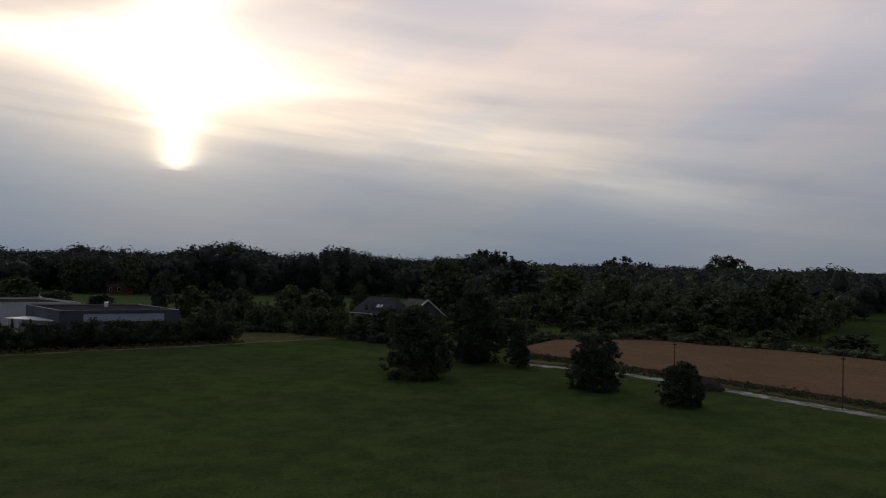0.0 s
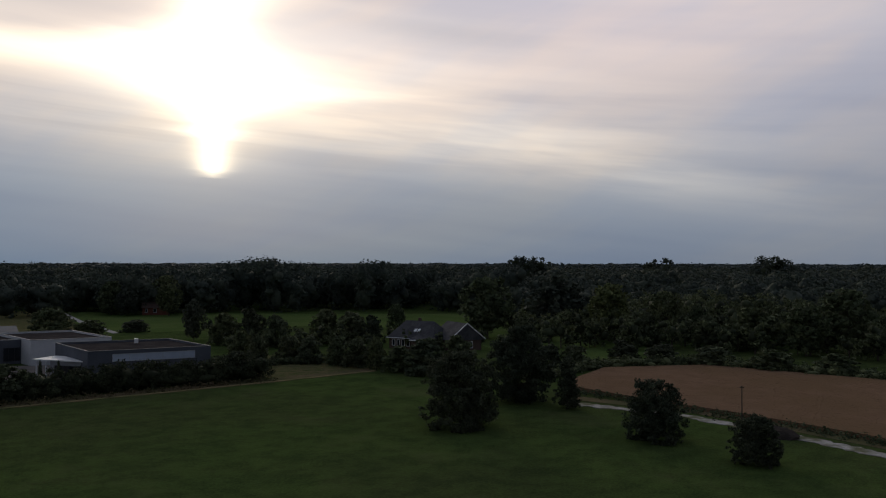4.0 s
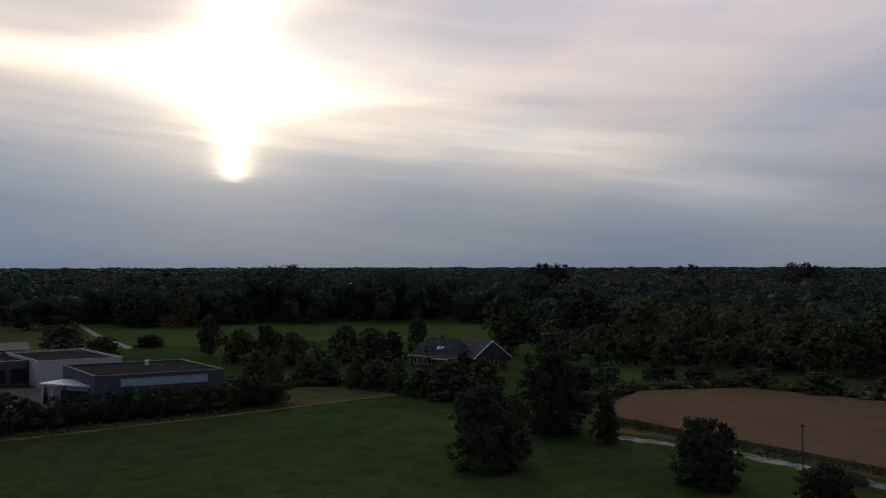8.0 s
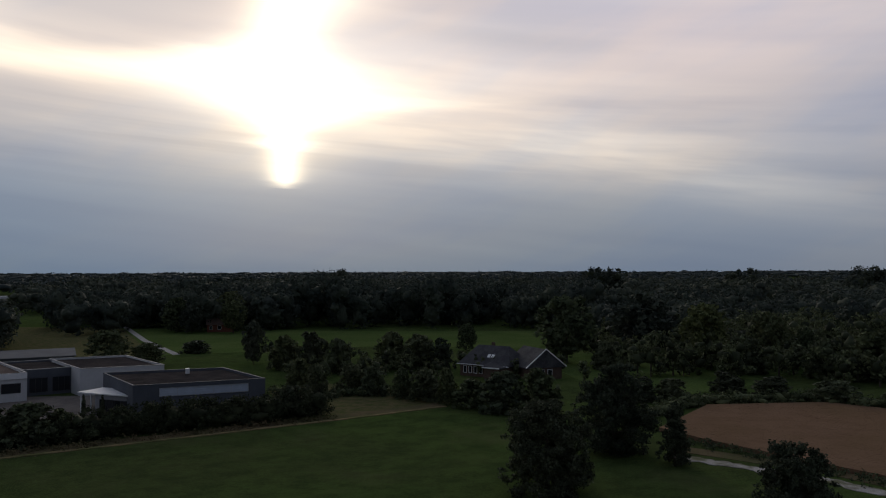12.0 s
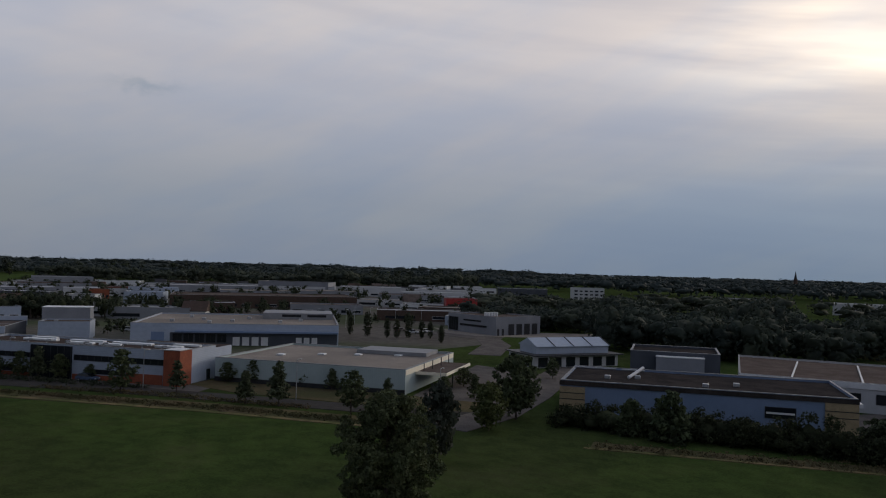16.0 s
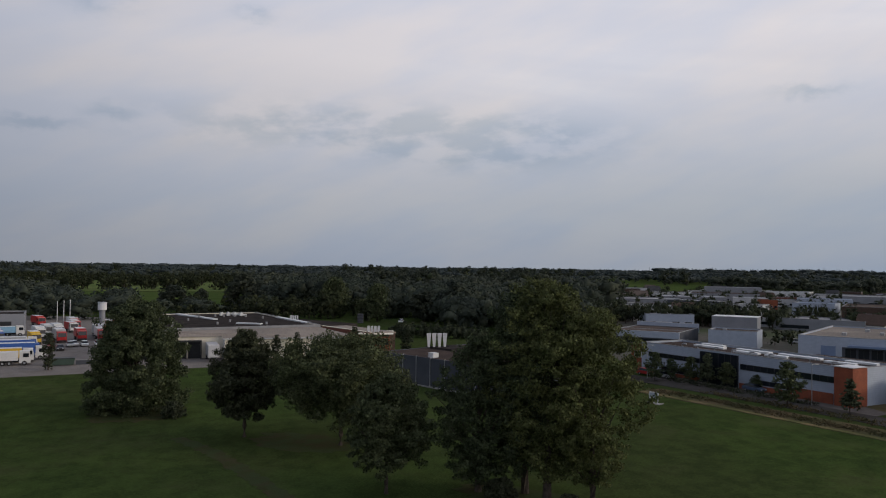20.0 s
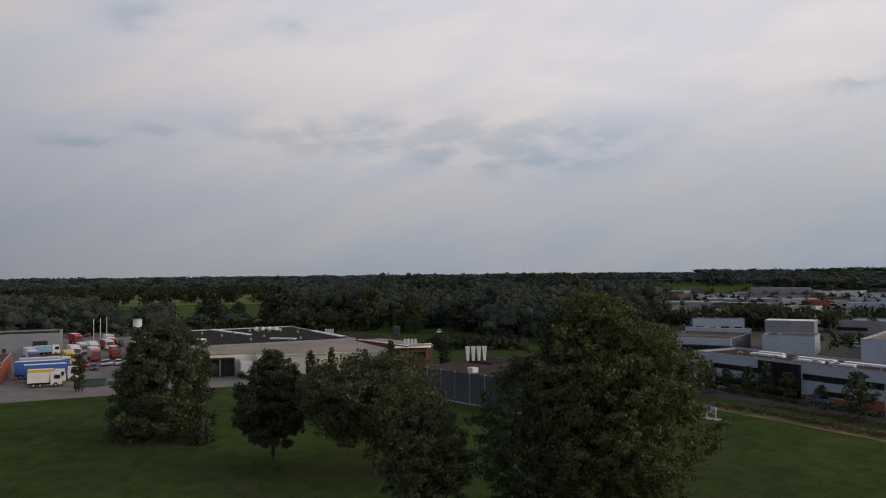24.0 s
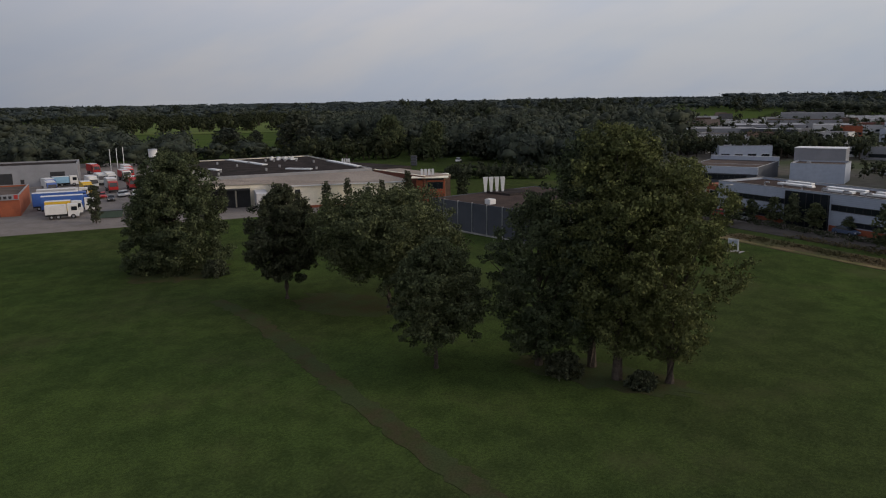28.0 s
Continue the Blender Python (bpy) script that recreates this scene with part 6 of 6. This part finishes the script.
def trailer():
    ob = thing("semitrailer", "pale grey box trailer backed into the dock", "trailer", pose(-153.4, -96.6, 0.06, 0, 0, 46))
    part("cargo_box", block(-5.5, 5.0, -1.25, 1.25, 1.1, 3.9, 0.04), paint("pale_grey", (0.50, 0.50, 0.52)), ob)
    part("chassis", block(-5.4, 4.9, -0.5, 0.5, 0.8, 1.09), M_dark, ob)
    for sx in (-4.5, -3.2, -1.9):
        for sy in (-1.05, 1.05):
            wheel(ob, sx, sy, 0.5, 0.32)
    for sy in (-0.8, 0.8):
        part("landing_leg", block(3.4, 3.55, sy - 0.08, sy + 0.08, 0, 0.8), M_metal, ob)
    part("tail_door", block(-5.55, -5.51, -1.15, 1.15, 1.2, 3.8), paint("white", WHITE), ob)


trailer()


def small_things():
    d = thing("skip", "dark green waste container at the yard's edge", "container", pose(-129.2, -117.6, 0.06, 0, 0, 137))
    part("body", profile([(-2.6, 0.1), (2.6, 0.1), (2.9, 1.5), (-2.9, 1.5)], -1.1, 1.1), paint("dark_green", (0.045, 0.075, 0.06), 0.6), d)
    part("rim", block(-3.0, 3.0, -1.18, 1.18, 1.5, 1.6), M_dark, d)
    w = thing("yard_wall", "low dark wall along the yard", "wall", pose(-131.5, -115.6, 0, 0, 0, 137))
    part("wall", block(0, 9, -0.15, 0.15, 0, 1.0), M_dgrey, w)
    part("coping", block(-0.05, 9.05, -0.2, 0.2, 1.0, 1.08), M_concrete, w)
    b = thing("notice_board", "small white board on two posts in the grass", "sign", pose(-146.6, 6.6, 0, 0, 0, 68))
    part("board", block(-0.9, 0.9, -0.05, 0.05, 0.8, 1.9), M_trim, b, "white board")
    part("panel", block(-0.75, 0.75, -0.09, -0.052, 1.0, 1.7), M_pale, b)
    for x in (-0.8, 0.8):
        part("post", block(x - 0.06, x + 0.06, -0.06, 0.06, 0, 0.8), M_trim, b)
    part("footing", block(-1.3, 1.6, -1.0, 0.6, 0.0, 0.06), M_concrete, b)
    p = thing("utility_pole", "thin wooden pole beside the concrete track", "pole", pose(31.9, 106.4, 0))
    part("pole", cyl(0, 0, 0, 6.0, 0.09, 0.06, 8), M_bark, p)
    part("cap", block(-0.25, 0.25, -0.06, 0.06, 5.7, 5.85), M_bark, p)
    q = thing("utility_pole", "thin wooden pole at the end of the track", "pole", pose(47.5, 92.0, 0))
    part("pole", cyl(0, 0, 0, 6.2, 0.09, 0.06, 8), M_bark, q)
    part("cap", block(-0.25, 0.25, -0.06, 0.06, 5.9, 6.05), M_bark, q)
    bm = bmesh.new()
    bmesh.ops.create_icosphere(bm, subdivisions=3, radius=1.0)
    for v in bm.verts:
        k = 1 + 0.18 * noise.noise(v.co * 2.1)
        v.co = Vector((v.co.x * 2.9 * k, v.co.y * 2.0 * k, max(v.co.z, -0.05) * 1.15 * k))
    h = new("soil_mound", as_mesh("soil_mound", bm, M_soil))
    h.matrix_basis = pose(35.6, 105.6, 0.05, 0, 0, -55)
    tagged(h, "low dark mound of earth beside the track", "mound")
    for k, (x, y) in enumerate([(-140, 55.5), (-124.5, 76), (-158, 31), (-176, 0), (-297, 93), (-308, 110), (-306, 116), (-286, 120), (-299, 135), (-290, 102)]):
        l = thing("street_lamp", "slim grey street lamp beside the road", "street lamp", pose(x, y, 0, 0, 0, 142), "street lamps")
        part("pole", cyl(0, 0, 0, 7.0, 0.09, 0.06, 8), M_metal, l)
        part("arm", block(0, 1.3, -0.04, 0.04, 6.95, 7.03), M_metal, l)
        part("lamp_head", block(1.0, 1.7, -0.13, 0.13, 6.86, 6.98), M_metal, l)


small_things()


# ---------------------------------------------------------------- the industrial estate and the town behind it
M_estate = surface("estate_ground", (0.095, 0.085, 0.075), (0.12, 0.11, 0.10), 0.03, 0.95, fine=10, c=(0.055, 0.068, 0.036), cscale=0.015, spec=0.05)
sheet("estate_ground", [polar(a, r) for a, r in ((64, 250), (74, 200), (84, 196), (92, 190), (100, 196), (103, 250), (104, 520), (102, 840), (84, 860), (64, 850), (61, 420))], 0.02, M_estate, "paved and grassy ground of the industrial estate", "ground")


def far_building(x, y, turn, w, d, h, wall, roof, label, cols, rows_of, trim=None, gable=False):
    if gable:
        ob = thing("house", label, "house", pose(x, y, 0, 0, 0, turn), "houses of the town")
        part("wall", block(0, w, 0, d, -0.2, h), wall, ob)
        for s in (0, 1):
            pts = [(-0.4, -0.4), (w + 0.4, -0.4), (w + 0.4, d / 2), (-0.4, d / 2)] if s == 0 else [(-0.4, d / 2 + 0.01), (w + 0.4, d / 2 + 0.01), (w + 0.4, d + 0.4), (-0.4, d + 0.4)]
            part("roof", prism(pts, h - 0.1, [h, h, h + d * 0.42, h + d * 0.42] if s == 0 else [h + d * 0.42, h + d * 0.42, h, h]), roof, ob)
    else:
        ob = flat_building("estate_building", label, x, y, turn, w, d, h, wall, roof, trim)
    for r in range(rows_of):
        z = 0.9 + r * 2.9
        for c in range(cols):
            x0 = w * (c + 0.18) / cols
            window(ob, x0, x0 + w * 0.64 / cols, z, min(z + 1.3, h - 0.3), frame_mat=M_trim if c % 2 else M_dark)
    return ob


def build_town():
    rng = random.Random(77)
    named = [
        (-376, 176, 75, 16, 12, 8.0, M_redpanel, M_brown_roof, "bright red flat-roofed building", 3, 2),
        (-654, 120, 65, 58, 30, 9.0, M_grey, M_black_roof, "large dark grey hall far off", 6, 1),
        (-420, 44, 85, 95, 40, 6.5, M_brown_brick, M_brown_roof, "very long low building with a brown roof", 14, 1),
        (-421, -3, 78, 13, 12, 6.0, M_white, M_black_roof, "white two-storey house with square windows", 4, 2),
        (-560, 8, 78, 16, 16, 5.4, M_brown_red, M_brown_roof, "red brick block between the trees", 2, 1),
        (-452, 22, 80, 20, 18, 6.5, M_pale, M_blue, "hall with a pale blue roof", 4, 1),
        (-441, -62, 80, 26, 16, 4.0, M_grey, M_brown_roof, "low pale hall at the estate's end", 5, 1),
        (-478, -45, 78, 30, 22, 5.0, M_dgrey, M_grey, "grey hall with a pale tall end", 4, 1),
        (-533, 203, 70, 48, 22, 6.0, M_white, M_metal, "long white hall with a metal roof", 8, 1),
        (-580, 372, 68, 26, 18, 10.0, M_white, M_trim, "tall white building with rows of windows", 6, 3),
        (-388, 452, 40, 52, 22, 7.5, M_white, M_trim, "wide white hall beyond the trees", 8, 1),
        (-470, 430, 45, 40, 20, 7.0, M_grey, M_trim, "pale grey hall beyond the trees", 6, 1),
        (-640, 330, 66, 44, 24, 7.0, M_dgrey, M_trim, "dark hall with a white roof edge", 5, 1),
        (-372, 96, 80, 34, 16, 4.6, M_grey, M_brown_roof, "low grey shed with a brown roof", 6, 1),
    ]
    for az, r, w, d, h, wall, roof, label in (
            (101.6, 480, 34, 30, 5.0, M_grey, M_edge, "pale hall with a light grey roof at the estate's end"),
            (98.9, 530, 40, 36, 5.2, M_grey, M_grey, "long grey-roofed hall behind the row of trees"),
            (97.0, 590, 46, 40, 6.0, M_grey, M_dark_roof, "dark-roofed hall behind the row of trees"),
            (96.2, 680, 44, 30, 8.5, M_grey, M_edge, "tall pale hall standing over its neighbours"),
            (94.2, 540, 40, 30, 4.8, M_white, M_grey, "white hall with a grey roof beyond the trees"),
            (92.6, 500, 11, 12, 5.6, M_brick, M_brown_roof, "orange brick block among pale halls"),
            (90.2, 520, 30, 22, 6.2, M_pale, M_blue, "hall with a pale blue roof among white ones"),
            (87.6, 600, 64, 40, 6.0, M_grey, M_edge, "wide grey hall with a light roof edge"),
            (84.2, 545, 50, 34, 4.6, M_grey, M_beige_roof, "white hall with a pale gravel roof"),
            (81.6, 640, 60, 40, 5.6, M_white, M_dark_roof, "white hall with a grey roof far off"),
            (78.6, 540, 40, 30, 5.6, M_grey, M_beige_roof, "grey hall with a pale gravel roof"),
            (75.8, 610, 54, 36, 7.0, M_white, M_edge, "white hall with a light metal roof"),
            (73.0, 520, 44, 30, 5.0, M_grey, M_brown_roof, "white hall with a brown roof among trees"),
            (70.4, 590, 50, 34, 6.5, M_white, M_edge, "pale hall with a light roof among trees")):
        x, y = polar(az, r)
        named.append((x, y, az, w, d, h, wall, roof, label, 5, 1))
    for row in named:
        far_building(*row)
    walls, roofs = (M_white, M_grey, M_trim, M_brown_brick, M_pale, M_trim), (M_edge, M_grey, M_brown_roof, M_beige_roof, M_edge)
    tone = ("white", "grey", "white", "brick", "pale blue", "grey")
    spots = []
    for i in range(64):
        for _ in range(30):
            az, r = rng.uniform(67, 103), rng.choice((rng.uniform(320, 420), rng.uniform(430, 620), rng.uniform(620, 830)))
            x, y = polar(az, r)
            if all(math.hypot(x - a, y - b) > 26 for a, b in spots) and all(math.hypot(x - n[0] - 8, y - n[1] - 8) > 36 for n in named) and not (-430 < x < -370 and 40 < y < 150):
                spots.append((x, y))
                k = rng.randrange(6)
                gab = rng.random() < 0.35
                w, d, h = (rng.uniform(9, 13), rng.uniform(8, 10), rng.uniform(2.8, 3.6)) if gab else (rng.uniform(18, 42), rng.uniform(12, 24), rng.uniform(3.4, 5.2))
                lab = (tone[k] + " walled house with a pitched tile roof among trees") if gab else (tone[k] + " flat-roofed industrial hall on the estate")
                far_building(x, y, az + rng.choice((-14, -8, 0, 8)), w, d, h, walls[k], rng.choice((M_tile_roof, M_brown_brick, M_brown_roof)) if gab else rng.choice(roofs), lab, rng.randint(2, 4), 1 if h < 5.5 else 2, gable=gab)
                break
    t = thing("church_tower", "slim distant church tower with a pointed spire", "tower", pose(*polar(44.3, 1700), 0))
    part("shaft", block(-2.6, 2.6, -2.6, 2.6, 0, 22), M_brown_brick, t)
    part("spire", cyl(0, 0, 22, 38, 2.9, 0.1, 8), M_tile_roof, t)


build_town()


def scatter(name, label, regions, seed, per, leaf, material, width):
    """Single trees and shrubs over rings, each of its own width."""
    rng = np.random.default_rng(seed)
    rows = []
    for az0, az1, r0, r1, count, h0, h1 in regions:
        az, r = np.radians(rng.uniform(az0, az1, count)), rng.uniform(r0, r1, count)
        h = rng.uniform(h0, h1, count)
        for a, q, t in zip(az, r, h):
            x, y = CX - math.sin(a) * q, CY + math.cos(a) * q
            w = t * width * rng.uniform(0.7, 1.2)
            for k in range(5):
                b, o = rng.uniform(0, 6.28), w * 0.3 * (k > 0)
                rows.append((x + math.cos(b) * o, y + math.sin(b) * o, t * (0.56, 0.8, 0.62, 0.36, 0.28)[k], w * (0.45 if k == 0 else 0.3), w * (0.45 if k == 0 else 0.3), t * (0.40 if k == 0 else 0.22)))
    ob = new(name, quads_mesh(name, leaves(rows, per * len(rows), leaf, seed, clumps=6), material))
    # lumps in dark M_hedge fill the crowns: inner shade painted as leaf colour
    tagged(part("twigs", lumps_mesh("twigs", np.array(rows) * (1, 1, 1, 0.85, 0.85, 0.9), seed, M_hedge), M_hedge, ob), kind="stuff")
    sides = []
    for x, y, z, _, _, _ in rows[::5]:
        q = 0.022 * z / 0.56
        ring = [(x - q, y - q), (x + q, y - q), (x + q, y + q), (x - q, y + q)]
        for a, b in zip(ring, ring[1:] + ring[:1]):
            sides.append([(*a, -0.1), (*b, -0.1), (*b, z), (*a, z)])
    stems = part("trunks", quads_mesh("trunks", np.array(sides), M_bark), M_bark, ob)
    tagged(stems, kind="stuff")
    return tagged(ob, label, "trees", kind="stuff")


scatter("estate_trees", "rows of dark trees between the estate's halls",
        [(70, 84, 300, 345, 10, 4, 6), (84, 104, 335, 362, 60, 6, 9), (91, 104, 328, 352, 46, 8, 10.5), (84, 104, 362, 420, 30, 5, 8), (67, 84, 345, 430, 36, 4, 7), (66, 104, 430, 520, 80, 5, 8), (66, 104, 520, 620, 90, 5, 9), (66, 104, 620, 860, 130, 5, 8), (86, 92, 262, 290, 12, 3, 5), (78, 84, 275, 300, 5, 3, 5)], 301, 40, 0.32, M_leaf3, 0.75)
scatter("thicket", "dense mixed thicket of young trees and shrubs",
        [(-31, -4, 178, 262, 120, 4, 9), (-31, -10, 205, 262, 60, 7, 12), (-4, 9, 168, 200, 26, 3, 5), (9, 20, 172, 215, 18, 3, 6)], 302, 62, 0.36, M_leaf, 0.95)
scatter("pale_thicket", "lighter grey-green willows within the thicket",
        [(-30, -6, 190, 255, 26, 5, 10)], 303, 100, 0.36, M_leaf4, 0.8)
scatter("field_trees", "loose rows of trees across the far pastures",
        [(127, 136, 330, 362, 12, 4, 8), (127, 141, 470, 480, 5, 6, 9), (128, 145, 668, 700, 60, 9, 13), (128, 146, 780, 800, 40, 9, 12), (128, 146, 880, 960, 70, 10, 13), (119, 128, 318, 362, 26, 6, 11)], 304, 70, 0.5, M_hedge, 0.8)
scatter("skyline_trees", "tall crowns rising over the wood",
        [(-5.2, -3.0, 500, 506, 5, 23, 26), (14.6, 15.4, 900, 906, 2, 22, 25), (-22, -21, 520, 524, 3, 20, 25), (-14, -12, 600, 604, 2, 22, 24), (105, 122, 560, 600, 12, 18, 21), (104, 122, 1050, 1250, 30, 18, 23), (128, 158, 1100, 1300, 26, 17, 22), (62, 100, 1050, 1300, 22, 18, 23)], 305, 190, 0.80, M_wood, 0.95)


def build_hedges():
    hedge("clipped_hedge", "dark clipped hedge behind the grey annex", [(-226, -90, 5.2), (-232, -78, 5.0), (-238, -62, 4.8)], 3.0, 407, 8000, M_leaf3, 0.24)
    hedge("road_shrubs", "low brown shrubs between road and office", [(-163, 13, 0.5), (-154, 27, 0.6), (-148, 36, 0.6), (-132, 56, 0.5)], 1.6, 408, 6000, M_rough, 0.11)
    hedge("low_hedge", "low clipped dark hedge before the office", [(-176.5, 4, 1.1), (-166, 19, 1.0), (-158, 31, 1.1)], 1.4, 401, 4000, M_leaf3, 0.13)
    hedge("ditch_weeds", "tall dark weeds along the ditch", [(-160.5, 5, 0.4), (-149, 22, 0.45), (-136, 41, 0.4), (-119.5, 61, 0.45), (-114, 72, 0.4)], 1.8, 402, 16000, M_rough, 0.10)
    hedge("margin_weeds", "tall weeds along the field margin", [(-96, 87, 0.8), (-73, 117, 0.9), (-54, 132.5, 0.8), (-38, 146, 0.9)], 1.2, 403, 6000, M_rough, 0.12)
    hedge("grain_weeds", "green weeds along the grain field", [(14, 137, 0.9), (28, 122, 0.9), (36, 114, 0.8), (46, 102, 0.9), (60, 82, 0.9)], 1.4, 404, 6000, M_leaf, 0.13)
    hedge("back_weeds", "overgrown bank behind the grain field", [(10, 150, 1.5), (22, 166, 2.2), (44, 171, 2.4), (70, 154, 2.2), (96, 124, 2.0)], 4.0, 405, 14000, M_leaf, 0.20)
    hedge("plot_shrubs", "low shrubs on the rough plot", [(-56, 172, 1.5), (-46, 166, 1.8), (-34, 172, 1.6), (-24, 168, 1.4)], 3.0, 406, 5000, M_leaf, 0.2)


build_hedges()
